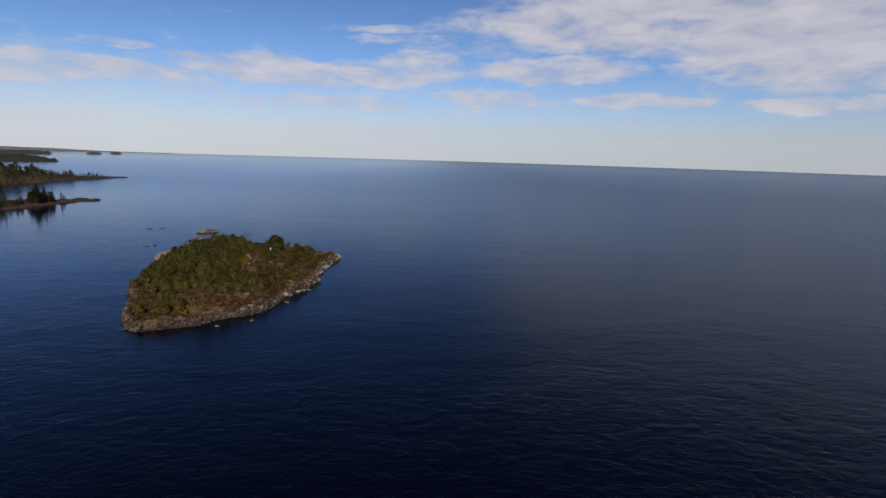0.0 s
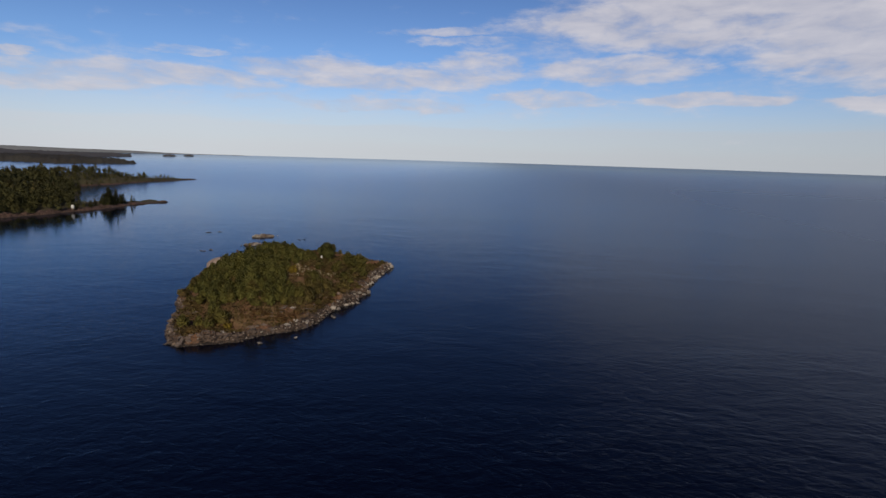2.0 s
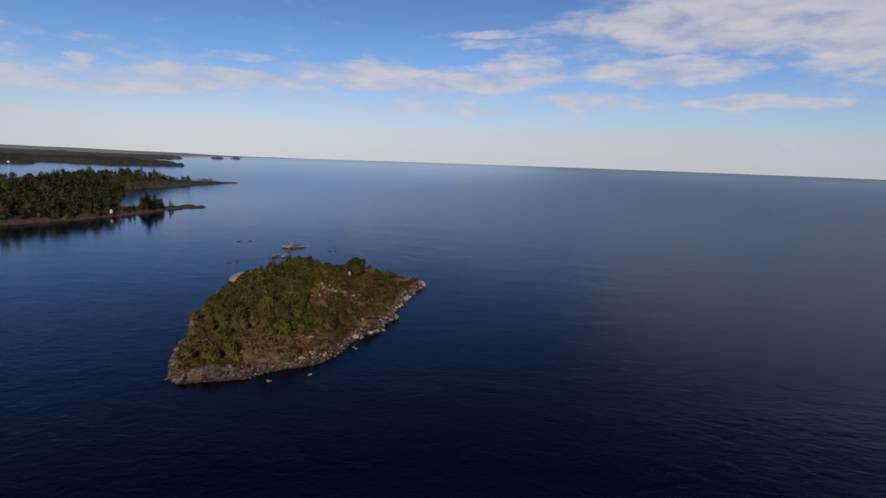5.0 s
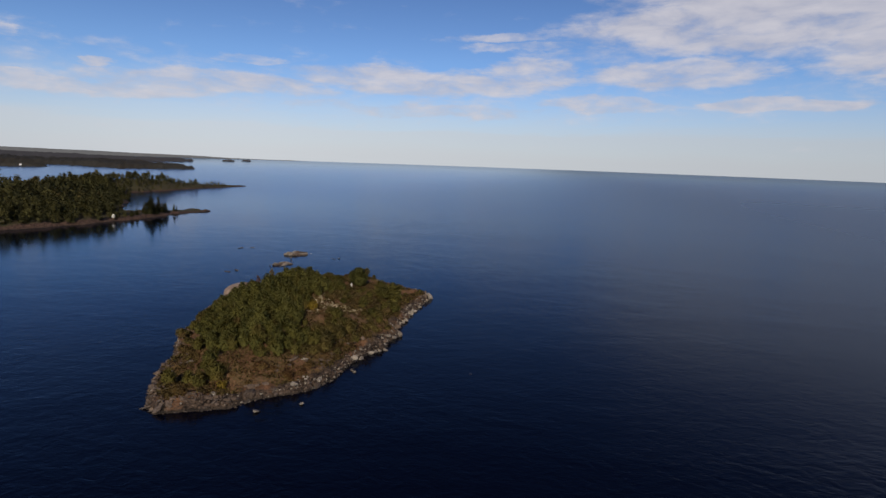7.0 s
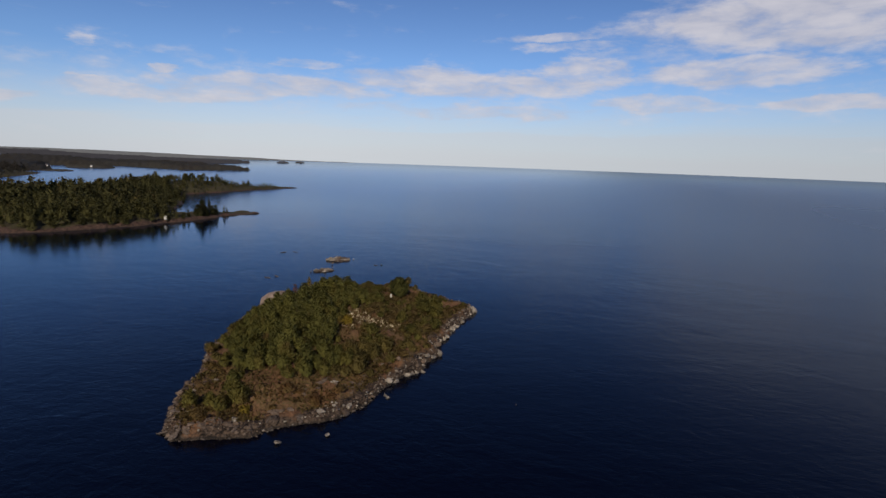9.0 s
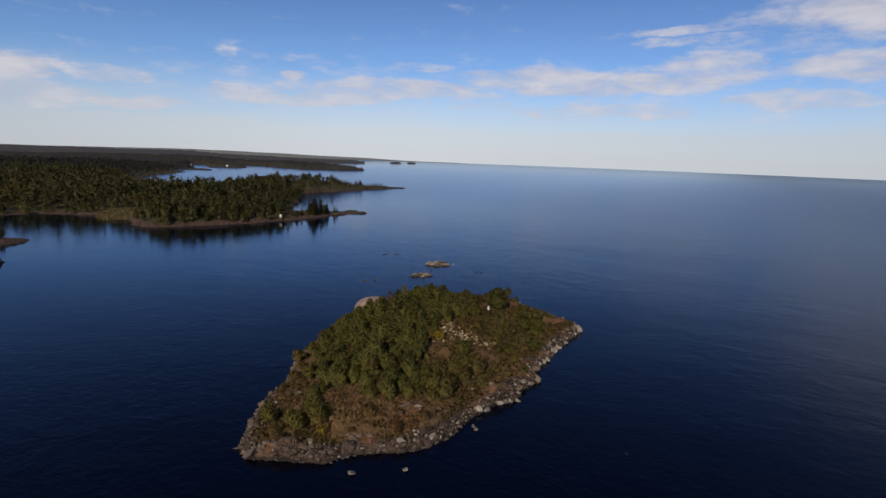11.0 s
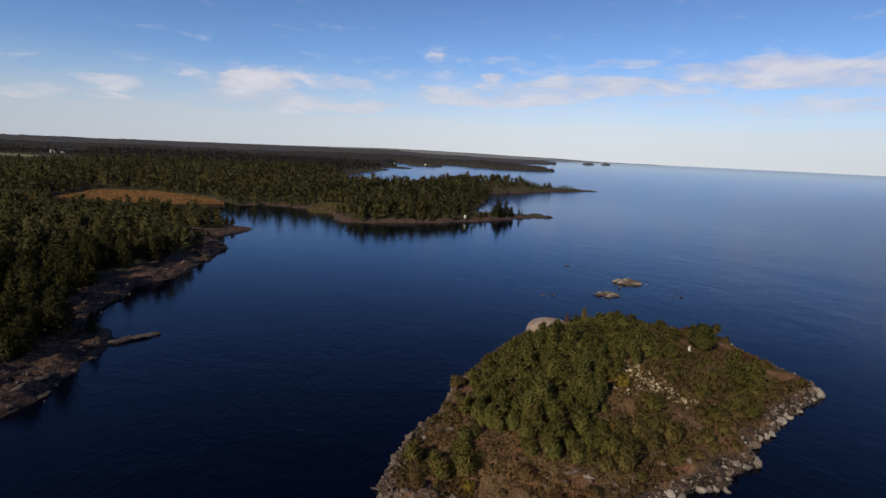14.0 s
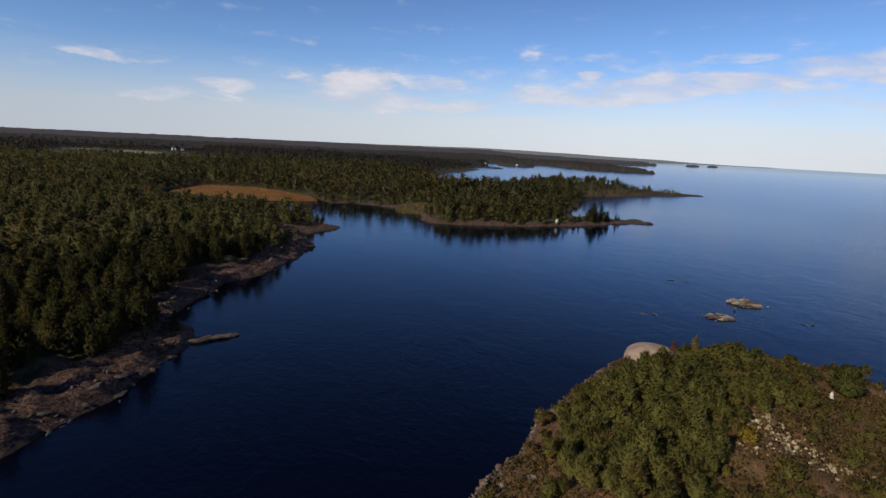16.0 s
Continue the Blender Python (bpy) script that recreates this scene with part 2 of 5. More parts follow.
def foliage_material(name, dark, light, autumn=None, amount=0.0, patch=0.02):
    n = Nodes(name)
    p = n.world_place()
    c = n.mix(n.span(n.grain(0.4, 4, 0.55, coord=p), 0.2, 0.8), dark, light)
    # each crown has a tone of its own
    cell = n.make("ShaderNodeTexVoronoi")
    cell.voronoi_dimensions = "2D"
    cell.inputs["Scale"].default_value = 0.2
    n.link(p, cell.inputs["Vector"])
    tone = n.make("ShaderNodeSeparateColor")
    n.link(cell.outputs["Color"], tone.inputs[0])
    own = n.math("ADD", n.math("MULTIPLY", n.random(), 0.4), n.math("MULTIPLY", tone.outputs[0], 0.55))
    tree = n.math("ADD", own, n.math("MULTIPLY", n.grain(0.16, 3, 0.6, coord=p), 0.55))
    c = n.mix(n.span(tree, 0.35, 1.15, 0.0, 0.6), c, tuple(v * 1.4 for v in light))
    if autumn:
        a = n.span(n.math("ADD", n.grain(patch, 3, 0.5, coord=p), n.math("MULTIPLY", n.grain(0.12, 2, 0.5, coord=p), 0.5)), 1.0 - amount, 1.12 - amount)
        c = n.mix(a, c, autumn)
    # thin leaves let some light through
    glow = n.make("ShaderNodeBsdfTranslucent")
    n.link(c, glow.inputs["Color"])
    both = n.make("ShaderNodeMixShader")
    both.inputs[0].default_value = 0.36
    n.link(n.bsdf.outputs[0], both.inputs[1])
    n.link(glow.outputs[0], both.inputs[2])
    n.link(both.outputs[0], n.nt.nodes["Material Output"].inputs["Surface"])
    return n.done(c, 0.85, 0.15)


def bark_material():
    n = Nodes("pine_bark")
    g = n.grain(6, 5, 0.6, (1, 1, 0.25))
    n.bump(g, 0.5, 0.03)
    return n.done(n.mix(n.span(g, 0.35, 0.65), (0.07, 0.05, 0.04), (0.2, 0.12, 0.075)))


def rock_material(name, dark, light, lichen=(0.42, 0.41, 0.36), spots=0.62):
    n = Nodes(name)
    p = n.world_place()
    big = n.grain(0.35, 5, 0.6, coord=p)
    fine = n.grain(3.2, 6, 0.65, coord=p)
    c = n.mix(n.span(big, 0.35, 0.68), dark, light)
    c = n.mix(n.span(fine, 0.3, 0.75, 0.0, 0.55), c, tuple(v * 0.45 for v in dark))
    c = n.mix(n.span(n.grain(1.1, 4, 0.7, coord=p), spots, spots + 0.1, 0.0, 0.8), c, lichen)
    # wet dark foot along the waterline
    sep = n.make("ShaderNodeSeparateXYZ")
    n.link(p, sep.inputs[0])
    wet = n.span(n.math("ADD", sep.outputs[2], n.math("MULTIPLY", big, 0.5)), 0.3, 0.75, 1.0, 0.0)
    c = n.mix(n.math("MULTIPLY", wet, 0.7), c, (0.03, 0.025, 0.02))
    n.bump(n.math("ADD", fine, n.math("MULTIPLY", big, 2.0)), 0.7, 0.25)
    return n.done(c, n.span(wet, 0.0, 1.0, 0.88, 0.45), 0.35)


def ground_material(name, soil, heath, grass, rock_dark, rock_light, rock_edge, blend):
    """Heath and grass inland, bare rock near the shore, by the distance from the waterline."""
    n = Nodes(name)
    p = n.world_place()
    shore = n.attribute("shore")
    mid = n.grain(0.16, 5, 0.6, coord=p)
    fine = n.grain(1.8, 6, 0.65, coord=p)
    veg = n.mix(n.span(mid, 0.38, 0.6), heath, grass)
    veg = n.mix(n.span(fine, 0.4, 0.68), veg, soil)
    rock = n.mix(n.span(fine, 0.3, 0.7), rock_dark, rock_light)
    crack = n.grain(0.5, 6, 0.75, (1.6, 1.0, 3), p, 1.2)
    rock = n.mix(n.span(crack, 0.40, 0.52, 0.85, 0.0), rock, tuple(v * 0.2 for v in rock_dark))
    rock = n.mix(n.span(crack, 0.56, 0.68, 0.0, 0.6), rock, tuple(min(0.5, v * 1.7) for v in rock_light))
    # joints that run through the granite
    warp = n.make("ShaderNodeVectorMath")
    warp.operation = "MULTIPLY_ADD"
    jog = n.make("ShaderNodeTexNoise")
    jog.inputs["Scale"].default_value = 0.5
    n.link(p, jog.inputs["Vector"])
    n.link(jog.outputs["Color"], warp.inputs[0])
    warp.inputs[1].default_value = (3.0, 3.0, 3.0)
    n.link(p, warp.inputs[2])
    cell = n.make("ShaderNodeTexVoronoi")
    cell.feature = "DISTANCE_TO_EDGE"
    cell.inputs["Scale"].default_value = 0.42
    n.link(warp.outputs[0], cell.inputs["Vector"])
    joint = n.span(n.math("ADD", cell.outputs["Distance"], n.math("MULTIPLY", n.math("SUBTRACT", crack, 0.45), 0.5)), 0.0, 0.1)
    rock = n.mix(n.math("MULTIPLY", n.math("SUBTRACT", 1.0, joint), 0.6), rock, tuple(v * 0.18 for v in rock_dark))
    edge = n.math("ADD", shore, n.math("MULTIPLY", n.math("SUBTRACT", mid, 0.5), -14.0))
    edge = n.math("ADD", edge, n.math("MULTIPLY", n.math("SUBTRACT", fine, 0.5), -5.0))
    c = n.mix(n.span(edge, rock_edge, rock_edge + blend), rock, veg)
    sep = n.make("ShaderNodeSeparateXYZ")
    n.link(p, sep.inputs[0])
    wet = n.span(n.math("ADD", sep.outputs[2], n.math("MULTIPLY", mid, 0.6)), 0.35, 0.9, 0.8, 0.0)
    c = n.mix(wet, c, (0.03, 0.025, 0.02))
    n.bump(n.math("ADD", n.math("ADD", fine, n.math("ADD", crack, n.math("MULTIPLY", joint, 0.5))), n.math("MULTIPLY", mid, 2.0)), 0.9, 0.4)
    return n.done(c, 0.9, 0.25)


def plain_material(name, colour, rough=0.6, grime=(0.3, 0.28, 0.25), amount=0.3):
    n = Nodes(name)
    c = n.mix(n.span(n.grain(1.5, 5, 0.6), 0.45, 0.75, 0.0, amount), colour, grime)
    n.bump(n.grain(9, 4, 0.6), 0.2, 0.02)
    return n.done(c, rough, 0.3)


# emission stands in for the air's haze over far woods and hills
def haze_glow_material(name, dark, light, glow, strength):
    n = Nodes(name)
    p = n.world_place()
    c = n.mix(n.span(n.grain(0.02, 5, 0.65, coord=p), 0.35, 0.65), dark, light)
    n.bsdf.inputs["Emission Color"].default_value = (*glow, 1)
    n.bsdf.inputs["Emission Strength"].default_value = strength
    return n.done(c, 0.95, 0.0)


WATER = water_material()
DIM_PINE = foliage_material("pine_needles", (0.025, 0.027, 0.009), (0.057, 0.054, 0.017))
SPRUCE = foliage_material("spruce_needles", (0.021, 0.024, 0.0092), (0.047, 0.049, 0.0165))
HEATH_PINE = foliage_material("heath_pine_needles", (0.084, 0.089, 0.026), (0.168, 0.160, 0.044))
LEAF = foliage_material("broad_leaves", (0.080, 0.081, 0.022), (0.165, 0.145, 0.040), (0.17, 0.12, 0.04), 0.14)
SCRUB = foliage_material("scrub_leaves", (0.108, 0.080, 0.031), (0.186, 0.130, 0.051), (0.182, 0.104, 0.045), 0.2, 0.05)
OLIVE = foliage_material("olive_scrub_leaves", (0.094, 0.082, 0.027), (0.174, 0.139, 0.047), (0.165, 0.1, 0.04), 0.14, 0.05)
YELLOW = foliage_material("yellow_leaves", (0.15, 0.12, 0.02), (0.25, 0.18, 0.03))
ROUND_LEAF = foliage_material("dark_leaves", (0.046, 0.053, 0.016), (0.104, 0.103, 0.030))
RUSSET = foliage_material("russet_leaves", (0.10, 0.05, 0.02), (0.2, 0.09, 0.035))
WOODS = foliage_material("woodland", (0.046, 0.049, 0.019), (0.099, 0.094, 0.035), (0.128, 0.096, 0.034), 0.2, 0.008)
# distance haze is put into this leaf colour: greyer and bluer than the woodland
HAZED_FARWOODS = foliage_material("hazed_far_woodland", (0.040, 0.040, 0.037), (0.060, 0.057, 0.048), (0.066, 0.058, 0.045), 0.25, 0.004)
REED = foliage_material("dry_reed", (0.30, 0.165, 0.066), (0.37, 0.212, 0.088))
STRAW = foliage_material("straw_grass", (0.17, 0.135, 0.055), (0.26, 0.21, 0.09))
GRASS = foliage_material("dry_grass", (0.165, 0.098, 0.05), (0.26, 0.16, 0.08), (0.155, 0.12, 0.042), 0.45, 0.05)
BARK = bark_material()
DEADWOOD = plain_material("bleached_wood", (0.34, 0.3, 0.26), 0.9)
ROCK = rock_material("shore_granite", (0.082, 0.058, 0.042), (0.19, 0.138, 0.102), (0.36, 0.32, 0.26), 0.64)
WET_ROCK = rock_material("dark_granite", (0.055, 0.042, 0.034), (0.15, 0.115, 0.092), (0.3, 0.27, 0.23), 0.68)
PALE_ROCK = rock_material("lichen_rock", (0.17, 0.145, 0.115), (0.4, 0.35, 0.285), (0.58, 0.53, 0.43), 0.58)
LICHEN_ROCK = rock_material("yellow_lichen_rock", (0.26, 0.21, 0.12), (0.52, 0.44, 0.28), (0.66, 0.58, 0.4), 0.54)
DOME_ROCK = rock_material("dome_granite", (0.3, 0.22, 0.165), (0.40, 0.31, 0.235), (0.11, 0.08, 0.062), 0.57)
ISLAND = ground_material("island_heath", (0.195, 0.106, 0.058), (0.152, 0.078, 0.040), (0.122, 0.084, 0.035), (0.042, 0.030, 0.022), (0.108, 0.074, 0.052), 0.4, 2.2)
LAND = ground_material("forest_floor", (0.085, 0.06, 0.035), (0.05, 0.045, 0.02), (0.05, 0.055, 0.02), (0.054, 0.033, 0.024), (0.145, 0.088, 0.064), 9.0, 7.0)
MEADOW = ground_material("meadow_grass", (0.2, 0.19, 0.08), (0.17, 0.18, 0.07), (0.23, 0.24, 0.1), (0.2, 0.2, 0.1), (0.2, 0.2, 0.1), -50, 1)
WHITE = plain_material("white_limewash", (0.8, 0.79, 0.75), 0.7)
PALE_WASH = plain_material("weathered_limewash", (0.6, 0.57, 0.5), 0.85, (0.35, 0.33, 0.28), 0.4)
ROOF = plain_material("grey_roof", (0.12, 0.11, 0.11), 0.7)
GLASS = plain_material("dark_window", (0.03, 0.035, 0.04), 0.15, (0.03, 0.03, 0.03), 0.0)
HAZE_WOODS = haze_glow_material("hazy_woods", (0.030, 0.029, 0.029), (0.040, 0.039, 0.039), (0.21, 0.20, 0.23), 0.14)
HAZE_HILL = haze_glow_material("hazy_hills", (0.04, 0.04, 0.04), (0.055, 0.055, 0.052), (0.22, 0.22, 0.225), 0.5)

# ---- helpers of this scene ----
rng = np.random.default_rng(7)


def mesh_of(name, verts, faces, mat, smooth=False, attribute=None, normals=None):
    me = bpy.data.meshes.new(name)
    verts = np.asarray(verts, dtype=np.float32)
    faces = np.asarray(faces, dtype=np.int32)
    k = faces.shape[1]
    me.vertices.add(len(verts))
    me.vertices.foreach_set("co", verts.ravel())
    me.loops.add(faces.size)
    me.loops.foreach_set("vertex_index", faces.ravel())
    me.polygons.add(len(faces))
    me.polygons.foreach_set("loop_start", np.arange(0, faces.size, k, dtype=np.int32))
    me.polygons.foreach_set("loop_total", np.full(len(faces), k, dtype=np.int32))
    if smooth:
        me.polygons.foreach_set("use_smooth", np.ones(len(faces), dtype=bool))
    if attribute is not None:
        a = me.attributes.new("shore", "FLOAT", "POINT")
        a.data.foreach_set("value", np.asarray(attribute, dtype=np.float32).ravel())
    me.update(calc_edges=True)
    me.validate()
    if normals is not None:
        me.polygons.foreach_set("use_smooth", np.ones(len(me.polygons), dtype=bool))
        me.normals_split_custom_set_from_vertices(np.asarray(normals, dtype=np.float32))
    me.materials.append(mat)
    return me


def part(name, me, parent, label=""):
    ob = new(name, me)
    ob.parent = parent
    if label:
        ob["label"] = label
    return ob


def bm_mesh(bm, name, mat, smooth=False):
    me = bpy.data.meshes.new(name)
    bm.to_mesh(me)
    bm.free()
    if smooth:
        me.polygons.foreach_set("use_smooth", np.ones(len(me.polygons), dtype=bool))
    me.materials.append(mat)
    return me


def lattice(ix, iy, seed):
    h = (ix.astype(np.int64) * 374761393 + iy.astype(np.int64) * 668265263 + seed * 144665) & 0xFFFFFFFF
    h = ((h ^ (h >> 13)) * 1274126177) & 0xFFFFFFFF
    return ((h ^ (h >> 16)) & 0xFFFF) / 65535.0


def value_noise(x, y, seed=0):
    ix, iy = np.floor(x), np.floor(y)
    fx, fy = x - ix, y - iy
    fx, fy = fx * fx * (3 - 2 * fx), fy * fy * (3 - 2 * fy)
    a, b = lattice(ix, iy, seed), lattice(ix + 1, iy, seed)
    c, d = lattice(ix, iy + 1, seed), lattice(ix + 1, iy + 1, seed)
    return (a + (b - a) * fx) * (1 - fy) + (c + (d - c) * fx) * fy - 0.5


def fbm2(x, y, size, octaves=4, seed=0):
    out, amp = 0.0, 1.0
    for i in range(octaves):
        out = out + amp * value_noise(x / size, y / size, seed + i * 17)
        size, amp = size / 2.03, amp * 0.5
    return out


def inside_distance(x, y, poly):
    """Distance to the edge of a polygon, positive inside."""
    x, y = np.asarray(x, float), np.asarray(y, float)
    best, odd = np.full(x.shape, 1e12), np.zeros(x.shape, bool)
    for (ax, ay), (bx, by) in zip(poly, poly[1:] + poly[:1]):
        ex, ey = bx - ax, by - ay
        t = np.clip(((x - ax) * ex + (y - ay) * ey) / (ex * ex + ey * ey + 1e-9), 0, 1)
        best = np.minimum(best, (x - ax - t * ex) ** 2 + (y - ay - t * ey) ** 2)
        cross = ((ay > y) != (by > y)) & (x < ex * (y - ay) / (ey if abs(ey) > 1e-9 else 1e-9) + ax)
        odd ^= cross
    return np.where(odd, 1, -1) * np.sqrt(best)


def grid_faces(ny, nx, keep=None):
    i = np.arange(ny * nx).reshape(ny, nx)
    f = np.stack([i[:-1, :-1], i[:-1, 1:], i[1:, 1:], i[1:, :-1]], -1).reshape(-1, 4)
    if keep is not None:
        f = f[keep.ravel()[f].any(1)]
    return f


def compact(verts, faces, *extra):
    used = np.unique(faces)
    to = np.full(len(verts), -1)
    to[used] = np.arange(len(used))
    return (verts[used], to[faces], *[e[used] for e in extra])


# ---- water: one sheet to the horizon ----
def make_water():
    radii = [0, 40, 120, 300, 700, 1500, 3000, 4850]
    n = 96
    verts, faces = [], []
    for r in radii:
        a = np.arange(n) / n * 2 * math.pi
        verts.append(np.stack([np.cos(a) * r, np.sin(a) * r, 0 * a], -1))
    verts = np.concatenate(verts)
    for k in range(len(radii) - 1):
        for j in range(n):
            q = (j + 1) % n
            faces.append((k * n + j, (k + 1) * n + j, (k + 1) * n + q, k * n + q))
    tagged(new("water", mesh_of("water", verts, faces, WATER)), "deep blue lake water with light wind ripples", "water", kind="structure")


make_water()

# ---- the island ----
ISLAND_EDGE = [(-75, 124), (-71, 126.6), (-66.8, 129.2), (-63, 131.2), (-59.5, 135.5), (-55.2, 139.4), (-52, 142.5), (-49.8, 148), (-49, 152.2), (-48.6, 158),
               (-47.3, 165.5), (-44.8, 171), (-44.8, 176.5), (-43.2, 182.6), (-46.2, 187.5), (-45, 195.5), (-46.2, 205.5), (-45.2, 215), (-44.4, 223.5), (-46.2, 229.5),
               (-51, 232.5), (-58, 235), (-65, 238.5), (-72, 243), (-88, 241), (-103, 227), (-112, 207), (-109.5, 190), (-100.5, 168), (-96, 156.5), (-90.3, 148), (-86.2, 137.5), (-82.2, 131.5), (-79, 127)]


def island_distance(x, y):
    return inside_distance(x, y, ISLAND_EDGE) - 0.15 + 1.2 * fbm2(x, y, 5.0, 5, 3)


def island_height(x, y):
    d = island_distance(x, y)
    h = 6.4 * (1 - np.exp(-np.maximum(d, 0) / 11.0)) + 0.045 * np.maximum(d - 8, 0)
    h = h - 3.6 * np.exp(-((x + 70) ** 2 + (y - 224) ** 2) / 330.0) - 2.2 * np.exp(-((x + 101) ** 2 + (y - 196) ** 2) / 70.0) - 1.8 * np.exp(-((x + 72) ** 2 + (y - 138) ** 2) / 300.0)
    h = h - 1.2 * np.exp(-((x + 92) ** 2 + (y - 204) ** 2) / 160.0) - 0.5 * np.exp(-((x + 57) ** 2 + (y - 228) ** 2) / 140.0)
    h = np.maximum(h, 0.9 * (1 - np.exp(-np.maximum(d, 0) / 1.5)))
    lumps = 1.6 * fbm2(x, y, 9.0, 5, 21) + 0.5 * np.abs(fbm2(x, y, 2.6, 3, 5))
    crag = np.abs(fbm2(x + 0.6 * y, y * 0.7, 2.4, 4, 91))
    h = h + lumps * np.clip(d / 4 + 0.2, 0, 1)
    h = h + (0.9 * (1 - np.exp(-np.maximum(d, 0) / 0.7)) + 1.7 * crag * np.clip(d / 0.8, 0, 1)) * np.clip((7 - d) / 5, 0, 1)
    return np.where(d > 0, h, np.maximum(d * 0.45, -3.0)), d


def make_island():
    xs, ys = np.arange(-122, -36, 0.56), np.arange(116, 256, 0.56)
    x, y = np.meshgrid(xs, ys)
    z, d = island_height(x, y)
    verts = np.stack([x, y, z], -1).reshape(-1, 3)
    bare = d - np.clip((141 - y) / 6, 0, 1) * 1.5 - np.clip((x + 60) / 6, 0, 1) * 0.6
    v, f, dd = compact(verts, grid_faces(len(ys), len(xs), d > -5), bare.ravel())
    ob = new("island_ground", mesh_of("island_ground", v, f, ISLAND, True, dd))
    tagged(ob, "low rocky islet with brown heath, bare granite and scattered scrub", "island", kind="structure")


make_island()

# ---- mainland ----
MAINLAND = [(-60, -200), (-105, 20), (-128, 74), (-143, 89), (-154, 98), (-163, 105), (-172, 108), (-188, 102), (-205, 111), (-220, 122), (-231, 136),
            (-246, 150), (-266, 166), (-278, 175), (-292, 177), (-312, 178), (-317, 190), (-325, 206), (-342, 203), (-390, 200), (-440, 190),
            (-466, 205), (-460, 232), (-440, 270), (-415, 283), (-385, 290), (-336, 270), (-322, 282), (-308, 318), (-299, 352), (-296, 387),
            (-293, 414), (-289, 443), (-304, 450), (-320, 430), (-328, 405), (-346, 410), (-366, 435), (-405, 482), (-441, 530), (-470, 520), (-472, 600), (-474, 684), (-464, 735), (-460, 784), (-472, 780),
            (-500, 728), (-535, 650), (-545, 560), (-562, 480), (-640, 440), (-760, 520)]
MAINLAND_FAR = [(-883, 624), (-1030, 806), (-1085, 800), (-1150, 870), (-1190, 950), (-1280, 970), (-1480, 1150), (-1400, 1310), (-1250, 1285),
                (-1110, 1235), (-1062, 1330), (-1008, 1400), (-1090, 1440), (-1260, 1500), (-1420, 1740), (-1600, 1720), (-1720, 2150), (-1780, 2440),
                (-1950, 2500), (-2400, 2300), (-4900, 2600), (-4900, -900), (-900, -900)]
COAST = MAINLAND + MAINLAND_FAR
REED_EDGE = [(-545, 132), (-606, 166), (-582, 213), (-492, 241), (-460, 235), (-467, 205), (-480, 180), (-520, 150)]
INLET = [(-352, 212), (-385, 172), (-400, 124), (-550, 122), (-608, 163), (-578, 214), (-492, 243), (-440, 240)]


def land_height(x, y):
    d0 = inside_distance(x, y, COAST)
    r = np.hypot(x, y)
    d = d0 + np.clip(r / 120, 1.0, 5.0) * 1.6 * fbm2(x, y, 14.0, 4, 9)
    knolls = 11 * np.exp(-((x + 508) ** 2 + (y - 600) ** 2) / 7000.0) + 5 * np.exp(-((x + 1220) ** 2 + (y - 90) ** 2) / 50000.0)
    reedy = inside_distance(x, y, INLET)
    bed = np.clip(reedy / 3 + 1, 0, 1)
    mud = np.where(inside_distance(x, y, REED_EDGE) > -2, 0.25, -0.7)
    h = 2.0 * (1 - np.exp(-np.maximum(d, 0) / 4.5)) + 4.5 * (1 - np.exp(-np.maximum(d - 6, 0) / 45.0))
    point = np.exp(-((x + 285) ** 2 + (y - 185) ** 2) / 900.0) + np.exp(-((x + 296) ** 2 + (y - 430) ** 2) / 900.0)
    h = h * (1 - 0.55 * np.clip(point, 0, 1))
    hill = np.clip((r - 900) / 2300, 0, 1) * np.clip((np.degrees(np.arctan2(-x, y)) - 40) / 15, 0.15, 1)
    h = h + 16 * hill * hill * (3 - 2 * hill) * np.clip(d0 / 220, 0, 1) + np.clip((r - 300) / 900, 0, 1) * 5 * fbm2(x, y, 420, 3, 31) * np.clip(d / 80, 0, 1)
    rough = np.clip(d / 3 + 0.3, 0, 1) * (1.9 * fbm2(x, y, 9.0, 5, 13) + 2.4 * np.abs(fbm2(x - 0.5 * y, 0.6 * y, 3.6, 4, 41)))
    ledges = np.abs(fbm2(0.8 * x + 0.6 * y, (0.8 * y - 0.6 * x) * 0.35, 3.4, 4, 53))
    h = h + (rough + 2.2 * ledges * np.clip(d / 2, 0, 1) * np.clip((30 - d) / 10, 0, 1)) * np.clip((700 - r) / 300, 0.15, 1)
    h = h + knolls * np.clip(d / 25, 0, 1)
    h = h * np.clip(-reedy / 70 + 0.15, 0.15, 1)
    h = np.where(bed < 1, np.maximum(h, 0.05), h) * (1 - bed) + mud * bed
    return np.where(d > 0, h, np.maximum(d * 0.4, -3.0)), d


def polar_land(name, az0, az1, step, radii, mat, label, canopy=0.0):
    az = np.radians(np.arange(az0, az1 + step / 2, step))
    a, r = np.meshgrid(az, np.asarray(radii, float))
    x, y = -np.sin(a) * r, np.cos(a) * r
    z, d = land_height(x, y)
    if canopy:
        z = np.where(d > 6, z + canopy * (0.35 + 0.65 * rng.random(z.shape)) + 5 * fbm2(x, y, 90, 3, 77), z)
    verts = np.stack([x, y, z], -1).reshape(-1, 3)
    bare = np.where(r > 520, d * 5, np.where((y > 255) | (x < -400), d * 2.4, d))
    v, f, dd = compact(verts, grid_faces(len(radii), len(az), d > -6)[:, ::-1], bare.ravel())
    tagged(new(name, mesh_of(name, v, f, mat, True, dd)), label, "shore" if not canopy else "woodland", kind="structure")


